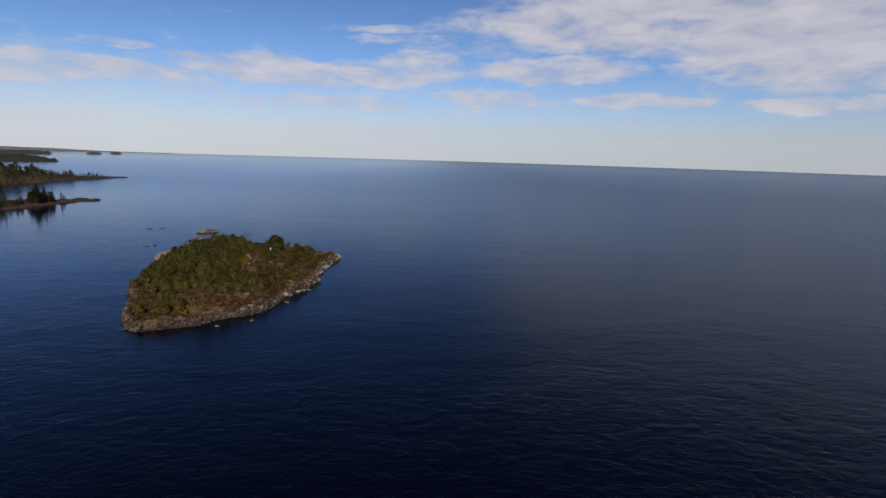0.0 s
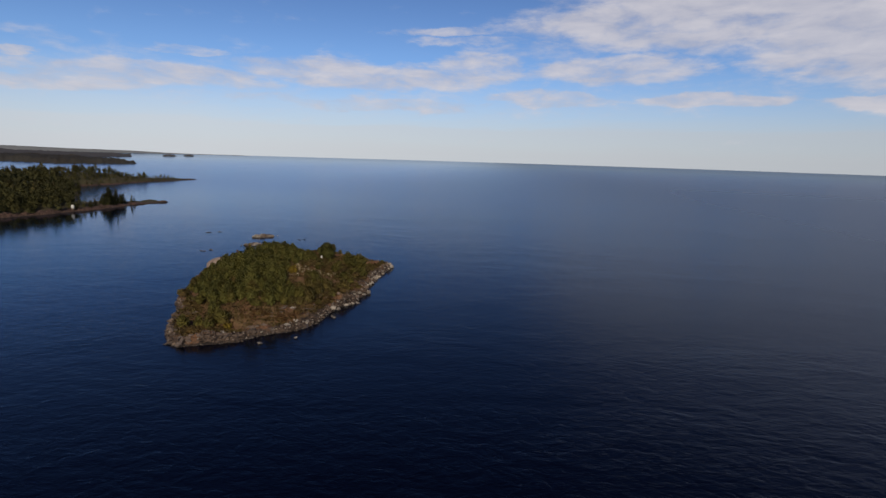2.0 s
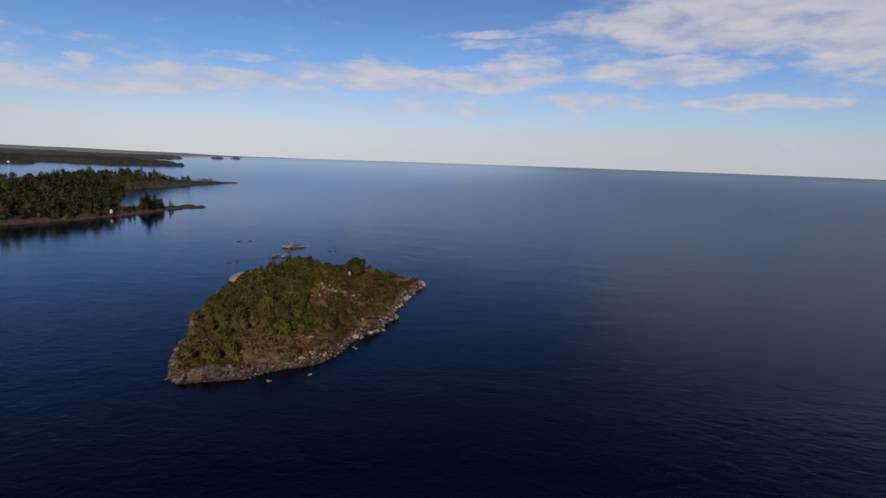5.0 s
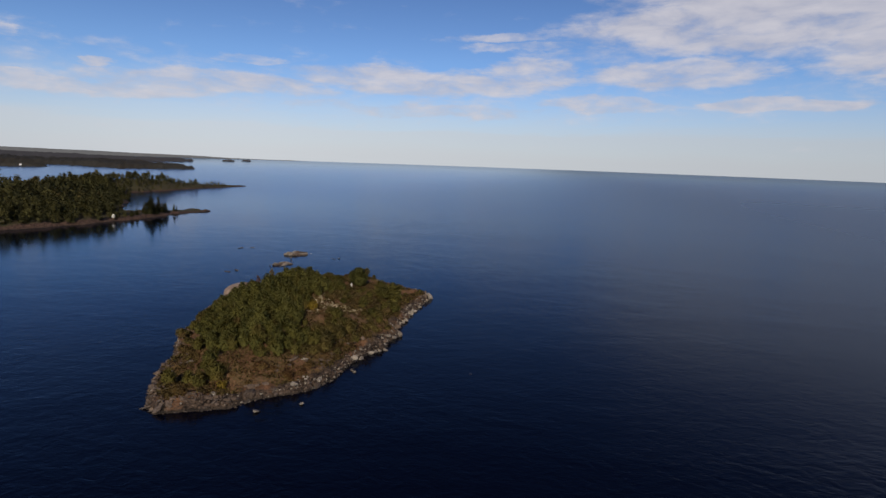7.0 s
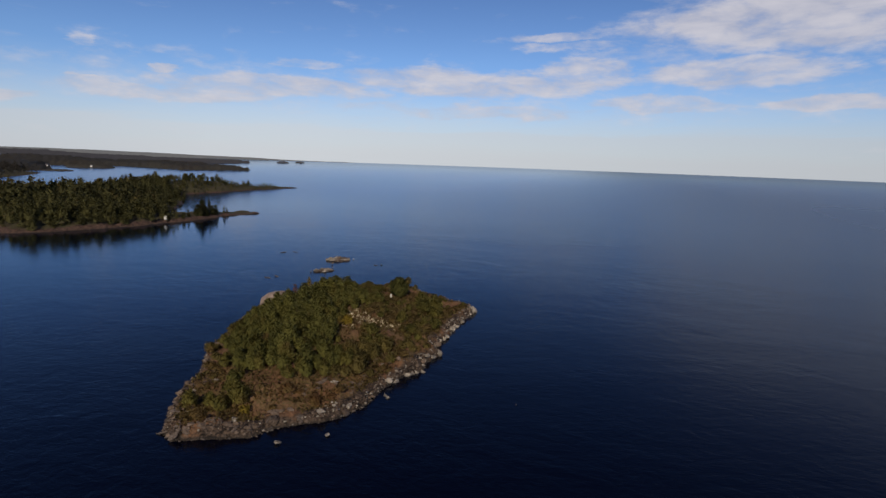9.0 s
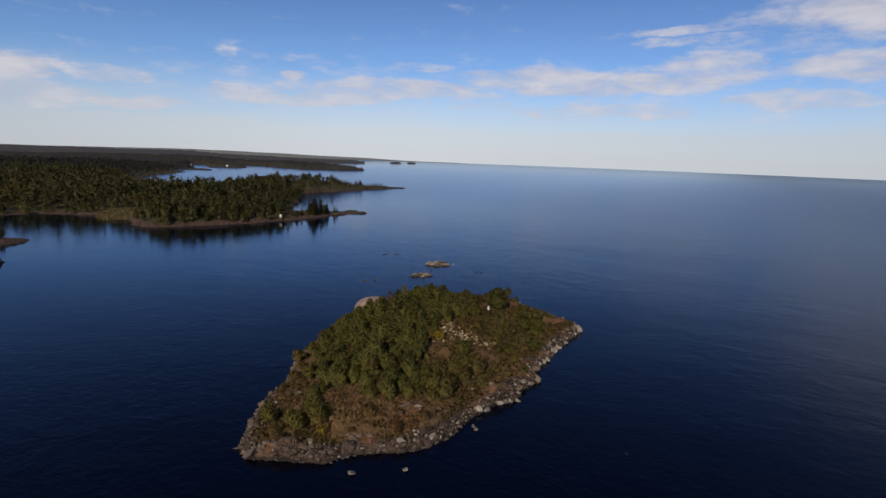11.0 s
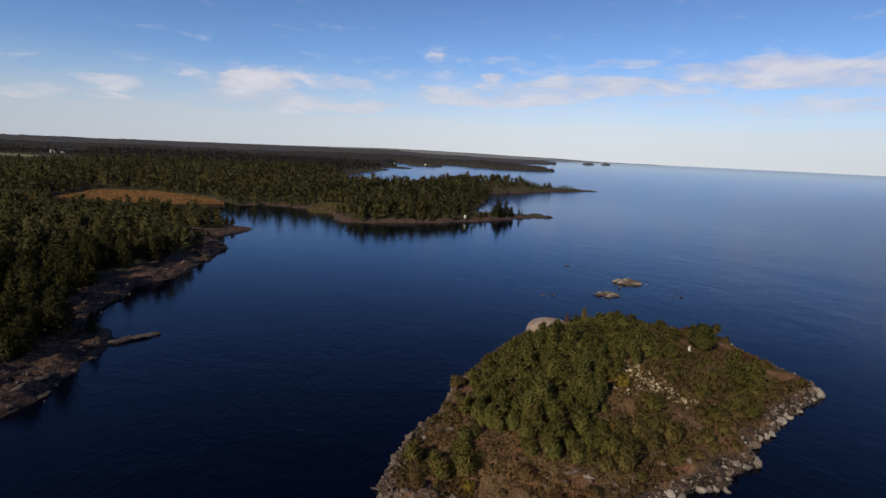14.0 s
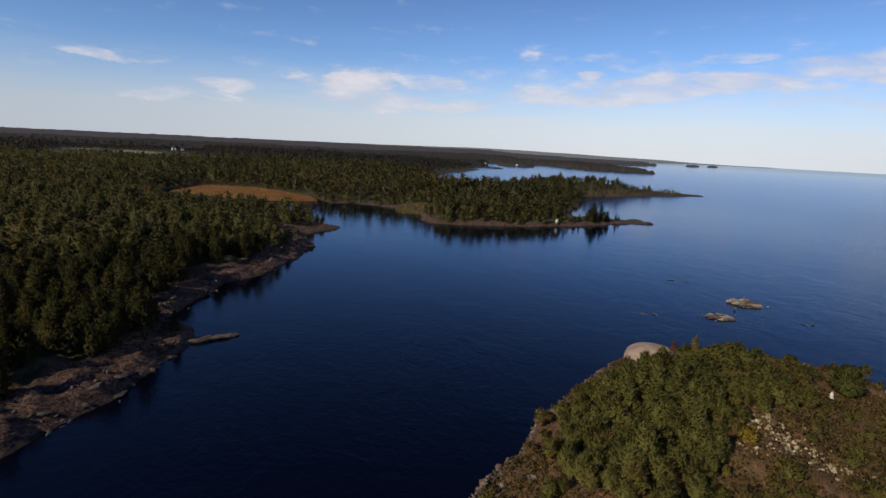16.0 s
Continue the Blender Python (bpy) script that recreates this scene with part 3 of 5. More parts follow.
polar_land("ground_near", 26, 128, 0.2, np.concatenate([np.arange(96, 225, 1.0), np.arange(225, 340, 1.7), np.arange(340, 560, 4)]), LAND, "rocky wooded shore of brown granite slabs")
polar_land("ground_far", 30, 128, 0.25, np.concatenate([np.arange(556, 900, 6), np.arange(900, 1500, 14)]), LAND, "wooded lowland behind the bay")
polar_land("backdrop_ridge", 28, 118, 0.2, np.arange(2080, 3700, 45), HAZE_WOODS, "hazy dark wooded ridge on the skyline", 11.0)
polar_land("backdrop_woods", 28, 118, 0.16, np.arange(1440, 2110, 18), HAZED_FARWOODS, "dark wooded ridge along the far shore", 11.0)


def far_islet(cx, cy, length, width, turn, height, mat=HAZED_FARWOODS):
    n, m = 30, 12
    u, v = np.meshgrid(np.linspace(-1, 1, n), np.linspace(-1, 1, m))
    x, y = u * length / 2, v * width / 2
    q = np.clip(1 - u * u - v * v, -0.2, 1)
    z = np.where(q > 0, height * np.sqrt(np.maximum(q, 0)) * (0.6 + 0.5 * rng.random(q.shape)), -1.0)
    c, s = math.cos(radians(turn)), math.sin(radians(turn))
    verts = np.stack([cx + x * c - y * s, cy + x * s + y * c, z], -1).reshape(-1, 3)
    ob = new("wooded_islet", mesh_of("wooded_islet", verts, grid_faces(m, n), mat))
    tagged(ob, "dark wooded islet lying far out in the lake", "islet", "far islets", "structure")


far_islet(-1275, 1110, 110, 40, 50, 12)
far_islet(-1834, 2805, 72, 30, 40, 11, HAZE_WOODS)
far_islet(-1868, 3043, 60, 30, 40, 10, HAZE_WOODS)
far_islet(-1120, 905, 60, 18, 40, 4)


def far_hills():
    az = np.linspace(24, 100, 300)
    top = np.interp(az, [24, 30, 34, 37.5, 44, 52, 60, 70, 100], [-0.62, -0.56, -0.5, -0.42, -0.28, -0.14, -0.2, -0.3, -0.34])
    a = np.radians(az)
    z = 51 + 4720 * np.tan(np.radians(top)) + 5 * fbm2(az, az * 0, 4.0, 4, 5)
    base = np.stack([-np.sin(a) * 4640, np.cos(a) * 4640, 0 * a - 2], -1)
    ridge = np.stack([-np.sin(a) * 4720, np.cos(a) * 4720, np.maximum(z, -1)], -1)
    back = np.stack([-np.sin(a) * 4800, np.cos(a) * 4800, 0 * a - 2], -1)
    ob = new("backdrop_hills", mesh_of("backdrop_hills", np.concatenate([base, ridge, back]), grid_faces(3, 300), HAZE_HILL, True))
    tagged(ob, "hazy blue-grey hills on the far horizon", "hills", kind="structure")


far_hills()


# ---- trees ----
def unit(v):
    return v / (np.linalg.norm(v, axis=1)[:, None] + 1e-9)


def sprays(centres, outs, size, k, r, slim=0.5, soft=None, stray=0.75, long=0.95):
    """k small leafy triangles round each centre, leaning outwards; soft gives the way in which the leaves face."""
    soft = np.asarray(outs if soft is None else soft, float)
    c = np.repeat(np.asarray(centres, float), k, 0)
    o = np.repeat(np.asarray(outs, float), k, 0)
    n = len(c)
    c = c + r.normal(size=(n, 3)) * size * 0.42
    a = o * 0.8 + r.normal(size=(n, 3)) * stray
    a /= np.linalg.norm(a, axis=1)[:, None] + 1e-9
    b = np.cross(a, r.normal(size=(n, 3)))
    b /= np.linalg.norm(b, axis=1)[:, None] + 1e-9
    s = size * (0.6 + 0.8 * r.random((n, 1)))
    v = np.stack([c - b * s * slim - a * s * 0.2, c + b * s * slim - a * s * 0.2, c + a * s * long], 1).reshape(-1, 3)
    f = np.arange(n * 3).reshape(-1, 3)
    face = np.repeat(unit(unit(soft) + r.normal(size=(len(soft), 3)) * 0.14), k, 0)
    face = unit(face + r.normal(size=(n, 3)) * 0.1)
    turned = (np.cross(v[1::3] - v[0::3], v[2::3] - v[0::3]) * face).sum(1) < 0
    f[turned] = f[turned][:, ::-1]
    return v, f, np.repeat(face, 3, 0)


def tube(points, radii, sides):
    verts, faces = [], []
    for i, (p, q) in enumerate(zip(points, radii)):
        for j in range(sides):
            t = j / sides * 2 * math.pi
            verts.append((p[0] + q * math.cos(t), p[1] + q * math.sin(t), p[2]))
    for i in range(len(points) - 1):
        for j in range(sides):
            m = (j + 1) % sides
            a, b, c, d = i * sides + j, i * sides + m, (i + 1) * sides + m, (i + 1) * sides + j
            faces += [(a, b, c), (a, c, d)]
    return verts, faces


def join(pieces):
    vs, fs, n = [], [], 0
    for v, f in pieces:
        vs.append(np.asarray(v, float)), fs.append(np.asarray(f, int) + n)
        n += len(v)
    return np.concatenate(vs), np.concatenate(fs)


def tree_shape(kind, h, width, branches, size, k, seed, broad=0.0):
    """Trunk with limbs, and crown, of one tree whose foot is at the origin."""
    r = np.random.default_rng(seed)
    low = {"pine": 0.24, "spruce": 0.06, "birch": 0.22, "bush": 0.05, "brush": 0.06}[kind]
    bend = r.normal(size=2) * 0.03 * h

    def spine(u):
        return np.array([bend[0] * u * u, bend[1] * u * u, h * u])
    woods = [tube([spine(u) for u in (-0.03, 0.25, 0.55, 0.8, 0.97)], [h * q for q in (0.02, 0.016, 0.011, 0.006, 0.002)], 4)]
    cs, os = [], []
    for i in range(branches):
        u = low + (0.98 - low) * ((i + r.random()) / branches)
        g = (u - low) / (1 - low)
        if kind == "spruce":
            reach = width / 2 * (1 - g) ** 0.85 + 0.04 * width
            lift = -0.25
        elif kind == "pine":
            reach = width / 2 * (min(1.0, 0.55 + 2.2 * g) * (1 - g) ** 0.75 + 0.06) * (0.65 + 0.5 * r.random())
            lift = 0.45
        elif kind == "brush":
            reach = width / 2 * (min(1.0, 0.6 + 1.8 * g) * (1 - g) ** 0.6 + 0.05) * (0.7 + 0.45 * r.random())
            lift = 0.5
        else:
            reach = width / 2 * (math.sqrt(max(0.02, 1 - (1.75 * g - 0.8) ** 2)) if g < 0.99 else 0.2) * (0.65 + 0.45 * r.random())
            lift = 0.3
        t = i * 2.39996 + r.normal() * 0.35
        way = np.array([math.cos(t), math.sin(t), lift])
        root = spine(u)
        tip = root + way * reach
        if i % 5 == 0 and reach > 0.5:
            woods.append(tube([root, root + (tip - root) * 0.5, tip], [h * 0.006, h * 0.004, h * 0.0015], 3))
        n = max(2, int(round(reach / size * 1.3)))
        for m in range(n):
            s = 0.35 + 0.65 * (m + 0.5 + 0.4 * r.normal()) / n
            side = np.cross(way, (0, 0, 1)) * r.normal() * reach * 0.28
            cs.append(root + way * reach * s + side + np.array([0, 0, r.normal() * size * 0.35]))
            o = way + np.array([0, 0, {"pine": 1.1, "spruce": 0.15, "brush": 1.0}.get(kind, 0.55)])
            os.append(o / np.linalg.norm(o))
    cs.append(spine(0.99)), os.append(np.array([0, 0, 1.0]))
    cs = np.array(cs)
    mid = np.array([0, 0, h * (low + 0.25 * (1 - low))])
    soft = (cs - mid) / np.array([width / 2, width / 2, h * (1 - low) * 0.6]) + np.array([0, 0, 0.5])
    slim, stray, long = {"pine": (0.17, 0.6, 1.2), "spruce": (0.18, 0.6, 1.1), "brush": (0.2, 0.5, 1.3)}.get(kind, (0.34, 0.7, 1.0))
    return join(woods), sprays(cs, os, size, k, r, max(slim, broad), soft, stray, long)


def tree_thing(name, kind, h, width, branches, size, k, seed, leaves, label, category, group):
    wood, crown = tree_shape(kind, h, width, branches, size, k, seed)
    top = tagged(new(name), label, category, group)
    part("trunk", mesh_of(name + "_trunk", *wood, BARK, True), top)
    part("crown", mesh_of(name + "_crown", crown[0], crown[1], leaves, normals=crown[2]), top)
    return top


class Family:
    """A few differing trees of one kind; planted one by one, the first of each in place, the rest as copies."""

    def __init__(self, makers):
        self.made, self.makers = [None] * len(makers), makers

    def plant(self, x, y, z, scale, r):
        i = int(r.integers(len(self.makers)))
        m = Matrix.LocRotScale((x, y, z), Euler((r.normal() * 0.04, r.normal() * 0.04, r.random() * 6.28)), None)
        if self.made[i] is None:
            self.made[i] = self.makers[i]()
            self.made[i].matrix_basis = m
            ob = self.made[i]
        else:
            ob = copy_thing(self.made[i], m)
        ob.scale = (scale * (0.9 + 0.2 * r.random()), scale * (0.9 + 0.2 * r.random()), scale)
        return ob


def family(name, kind, sizes, branches, size, k, leaves, label, category, group, seed):
    def maker(i, h, w):
        return lambda: tree_thing(name, kind, h, w, branches, size, k, seed + i, leaves, label, category, group)
    return Family([maker(i, h, w) for i, (h, w) in enumerate(sizes)])


def scatter(x0, x1, y0, y1, gap, r):
    """Points of a jittered lattice."""
    xs, ys = np.arange(x0, x1, gap), np.arange(y0, y1, gap)
    x, y = np.meshgrid(xs, ys)
    x = x + (r.random(x.shape) - 0.5) * gap * 1.1
    y = y + (r.random(y.shape) - 0.5) * gap * 1.1
    return x.ravel(), y.ravel()


# ---- what grows on the island ----
CANOPY = [(-80, 146), (-90, 157), (-98, 174), (-103, 190), (-100, 204), (-88, 214), (-77, 216), (-70.5, 209), (-70.5, 192), (-69, 180), (-63, 166), (-60, 152), (-63, 146), (-70, 147), (-75, 140)]
island_pines = family("island_pine", "brush", [(6.0, 4.6), (7.0, 4.6), (5.0, 4.4), (5.6, 3.8), (6.4, 5.0)], 84, 0.42, 6, HEATH_PINE,
                      "dense olive-green pine on the heathy islet", "pine tree", "pines on the island", 100)
island_birches = family("island_birch", "brush", [(4.6, 3.8), (5.4, 4.0), (3.8, 3.8)], 66, 0.38, 6, LEAF,
                        "low green deciduous tree on the islet", "tree", "deciduous trees on the island", 140)
island_scrub = family("scrub_bush", "brush", [(1.7, 3.2), (1.3, 2.8), (2.2, 3.4), (1.0, 2.4)], 40, 0.3, 7, SCRUB,
                      "brownish-green low bush among the heath", "bush", "bushes on the island", 180)
green_clumps = family("green_bush", "brush", [(2.8, 3.6), (2.3, 3.2), (3.2, 3.2)], 56, 0.34, 8, LEAF, "rounded green bush on the brown heath slope", "bush", "green bushes on the slope", 220)
olive_clumps = family("olive_bush", "brush", [(2.6, 3.6), (2.0, 3.4), (3.0, 3.2), (1.6, 3.0)], 50, 0.35, 6, OLIVE, "tangled olive-brown bush on the islet's slope", "bush", "olive bushes on the slope", 240)


def wind_cut(x, y):
    """How high leaves stand over the lake along the wind-shorn western shore."""
    return 6 + 0.8 * (x - np.interp(y, [124, 137, 144, 157, 164, 175, 187, 200, 212], [-70, -79.5, -86.4, -92.8, -94.6, -98.4, -100.7, -102.5, -100]))


def plant_island():
    r = np.random.default_rng(11)
    x, y = scatter(-112, -54, 132, 222, 2.6, r)
    z, d = island_height(x, y)
    c = inside_distance(x, y, CANOPY) + 3 * fbm2(x, y, 12, 3, 8)
    room = wind_cut(x, y) - z
    count = 0
    for X, Y, Z, C, D, R in zip(x, y, z, c, d, room):
        clear = math.hypot(X + 107, Y - 206) < 8.5 or math.hypot(X + 66, Y - 184) < 6 or math.hypot(X + 66.5, Y - 176.5) < 5 or math.hypot(X + 74.5, Y - 221) < 8.5 or math.hypot(X + 97.5, Y - 207) < 4.2 or (Y > 213.5 and X > -86)
        if C < 0 or D < 3 or clear or count > 520 or R < 1.2:
            continue
        tall = (0.62 + 0.38 * min(1, C / 7)) * (0.66 + 0.42 * r.random())
        if Y > 200:
            # the crowns step down from the wooded top to the cairn
            crest = float(np.interp(X, [-97, -91, -84, -79, -74], [10.2, 12.9, 13.2, 11.0, 9.0])) - 0.33 * (Y - 205) - 1.5 * r.random() ** 2
            tall = max(0.3, min(1.05, (crest - Z) / 6.2))
        elif Y > 192 and X < -90:
            tall *= 0.88
        if R < 3.0:
            olive_clumps.plant(X, Y, Z - 0.1, min(1.0, R / 2.6), r)
        elif r.random() < 0.6:
            island_pines.plant(X, Y, Z - 0.1, min(tall, R / 6.4), r)
        else:
            island_birches.plant(X, Y, Z - 0.1, min(tall, R / 5.0), r)
        count += 1
    x, y = scatter(-112, -44, 126, 246, 2.7, r)
    z, d = island_height(x, y)
    c = inside_distance(x, y, CANOPY)
    thick = fbm2(x, y, 14, 3, 55)
    room = wind_cut(x, y) - z
    for X, Y, Z, C, D, K, R in zip(x, y, z, c, d, thick, room):
        if C > -1 or D < (2.4 if X > -70 else 1.6) or R < 0.6 or math.hypot(X + 105, Y - 203) < 9 or math.hypot(X + 66, (Y - 185) * 1.4) < 7 or math.hypot(X + 70, Y - 219) < 6 or math.hypot(X + 72.5, Y - 228) < 8 or math.hypot(X + 66.5, Y - 176.5) < 4:
            continue
        low = min(1.0, R / 2.4)
        if Y > 195 and X > -70:
            low *= 0.62 if Y < 216 else (0.45 if X > -62 else 0.28)
        leafy = 0.86 if Y > 152 else 0.2
        bulk = 1.35 if Y < 184 and D > 6 else 1.0
        if r.random() > leafy + K:
            continue
        kind = r.random()
        if Y > 158 and kind < 0.16 and R > 2:
            green_clumps.plant(X, Y, Z - 0.1, bulk * low * (0.55 + 0.5 * r.random()), r)
        elif kind < 0.68 and Y > 150:
            olive_clumps.plant(X, Y, Z - 0.1, bulk * low * (0.5 + 0.5 * r.random()), r)
        else:
            island_scrub.plant(X, Y, Z - 0.1, low * (0.5 + 0.6 * r.random()), r)


plant_island()


def lone_tree(name, kind, h, w, branches, size, k, leaves, label, x, y, seed, category="tree"):
    ob = tree_thing(name, kind, h, w, branches, size, k, seed, leaves, label, category, "")
    ob.location = (x, y, float(island_height(np.array([x]), np.array([y]))[0][0]) - 0.1)


lone_tree("round_tree", "brush", 6.9, 7.4, 250, 0.42, 9, ROUND_LEAF, "broad round green tree beside the white cairn", -73.2, 228.5, 301)
lone_tree("yellow_birch", "spruce", 6.2, 3.4, 50, 0.42, 7, YELLOW, "small yellow autumn birch behind the pines", -98.5, 210, 302)
lone_tree("russet_tree", "spruce", 4.8, 2.6, 34, 0.42, 6, RUSSET, "small russet autumn tree beside the dome rock", -102, 207, 303)
lone_tree("yellow_bush", "bush", 2.6, 2.8, 34, 0.4, 7, YELLOW, "golden autumn bush beside pale lichen rocks", -68.2, 179.0, 304, "bush")
lone_tree("yellow_bush", "bush", 1.6, 2.0, 18, 0.36, 6, YELLOW, "small yellow-green bush on the heath slope", -68.5, 136.5, 305, "bush")

r_green = np.random.default_rng(5)
for gx, gy, gs in ((-79, 134, 1.0), (-76, 136, 0.9), (-73, 135, 1.0), (-71, 138, 1.25), (-74, 140, 1.1), (-61, 217, 1.3), (-59, 214, 1.5), (-57, 212, 1.7), (-55.5, 216, 1.5), (-54, 212, 1.4), (-57, 208.5, 1.4), (-57, 219, 1.3), (-53, 208, 1.1),
                   (-57, 173, 1.2), (-60, 176, 1.2), (-58, 170, 1.0), (-53, 186, 0.9), (-58, 192, 0.9), (-60, 203, 0.8), (-97, 191, 1.5), (-95.5, 187, 1.6), (-98, 195, 1.7), (-95, 192, 1.9)):
    green_clumps.plant(gx, gy, float(island_height(np.array([gx]), np.array([gy]))[0][0]) - 0.1, gs, r_green)


def dead_tree():
    r = np.random.default_rng(9)
    x, y = -75.0, 171.0
    z = float(island_height(np.array([x]), np.array([y]))[0][0])
    pieces = [tube([(0, 0, -0.2), (0.1, 0, 1.6), (0.25, 0.1, 3.4)], [0.12, 0.08, 0.03], 6)]
    for i in range(16):
        u, t = 0.3 + 0.68 * r.random(), r.random() * 6.28
        root = np.array([0.2 * u, 0.05 * u, 3.4 * u])
        tip = root + np.array([math.cos(t), math.sin(t), 0.35]) * (1.6 - u)
        pieces.append(tube([root, tip], [0.04, 0.012], 4))
    top = tagged(new("dead_tree"), "bleached bare dead tree among green pines", "dead tree")
    part("trunk", mesh_of("dead_tree", *join(pieces), DEADWOOD, True), top)
    top.location = (x, y, z + 1.0)


dead_tree()


def tufts():
    """Heather, dry grass and low scrub over the open part of the island."""
    r = np.random.default_rng(13)
    x, y = scatter(-112, -44, 124, 246, 0.5, r)
    z, d = island_height(x, y)
    wide = np.where(x > -70, 1.6, 0.9) + np.where(y < 136, 0.4, 0.0)
    keep = (d > wide + 1.6 * r.random(len(x))) & (inside_distance(x, y, CANOPY) < 3)
    keep &= fbm2(x, y, 6.0, 3, 71) + 0.25 * r.random(len(x)) > -0.12
    c = np.stack([x, y, z + 0.12], -1)[keep]
    v, f, q = sprays(c, np.tile([0, 0, 1.0], (len(c), 1)), 0.36, 4, r, 0.3)
    tagged(new("heath_grass", mesh_of("heath_grass", v, f, GRASS, normals=q)), "russet heather and dry grass tufts", "heath", kind="stuff")

    def cover(name, label, mat, seed, level, share):
        swell = fbm2(c[:, 0], c[:, 1], 7.0, 4, seed)
        pick = (swell > level) & (r.random(len(c)) < share) & (inside_distance(c[:, 0], c[:, 1], CANOPY) < -0.5)
        b = c[pick] + np.stack([0 * swell, 0 * swell, (0.1 + 1.6 * np.clip(swell - level, 0, 0.6)) * (0.3 + 0.7 * r.random(len(c)))], -1)[pick]
        v, f, q = sprays(b, np.tile([0, 0, 0.7], (len(b), 1)), 0.34, 9, r, 0.26)
        tagged(new(name, mesh_of(name, v, f, mat, normals=q)), label, "heather", kind="stuff")

    cover("heather", "low brownish heather clumps over the slope", SCRUB, 72, -0.05, 0.5)
    cover("juniper_scrub", "low olive juniper scrub between the heather", OLIVE, 73, 0.06, 0.5)


tufts()


# ---- rocks ----
def rock_mesh(name, seed, mat, detail=2, flat=0.6, edge=0.45):
    r = np.random.default_rng(seed)
    bm = bmesh.new()
    bmesh.ops.create_icosphere(bm, subdivisions=detail, radius=0.5)
    cuts = [(Vector(r.normal(size=3)).normalized(), 0.2 + 0.2 * r.random()) for _ in range(13)]
    for v in bm.verts:
        p = v.co.copy()
        for n, dist in cuts:
            over = p.dot(n) - dist
            if over > 0:
                p -= n * over * 0.97
        p *= 1 + edge * 0.35 * noise.noise(p * 3.1 + Vector((seed, 0, 0)))
        v.co = Vector((p.x * 1.15, p.y * 0.9, p.z * flat * 1.3))
    return bm_mesh(bm, name, mat)


ROCKS = [rock_mesh("boulder", 400 + i, ROCK) for i in range(6)]
SLABS = [rock_mesh("slab", 440 + i, ROCK, 3, 0.6, 1.3) for i in range(4)]
LICHEN = [rock_mesh("lichen_stone", 480 + i, LICHEN_ROCK, 1, 0.6) for i in range(4)]
DARK_SLABS = [rock_mesh("dark_slab", 460 + i, WET_ROCK, 3, 0.6, 1.3) for i in range(4)]
DARK_ROCKS = [rock_mesh("dark_boulder", 510 + i, WET_ROCK) for i in range(6)]
PALE_SLABS = [rock_mesh("pale_slab", 490 + i, PALE_ROCK, 3, 0.7, 1.2) for i in range(4)]
PALE = [rock_mesh("pale_rock", 420 + i, PALE_ROCK, flat=0.5) for i in range(4)]


def put_rock(name, me, x, y, z, s, r, label, group, stretch=(1, 1, 1), category="boulder"):
    ob = new(name, me)
    ob.location = (x, y, z)
    ob.rotation_euler = (r.normal() * 0.15, r.normal() * 0.15, r.random() * 6.28)
    ob.scale = (s * stretch[0], s * stretch[1], s * stretch[2])
    return tagged(ob, label, category, group)


def shore_points(poly, gap, r):
    pts = []
    for (ax, ay), (bx, by) in zip(poly, poly[1:] + poly[:1]):
        n = max(1, int(math.hypot(bx - ax, by - ay) / gap))
        pts += [(ax + (bx - ax) * (i + r.random()) / n, ay + (by - ay) * (i + r.random()) / n) for i in range(n)]
    return pts


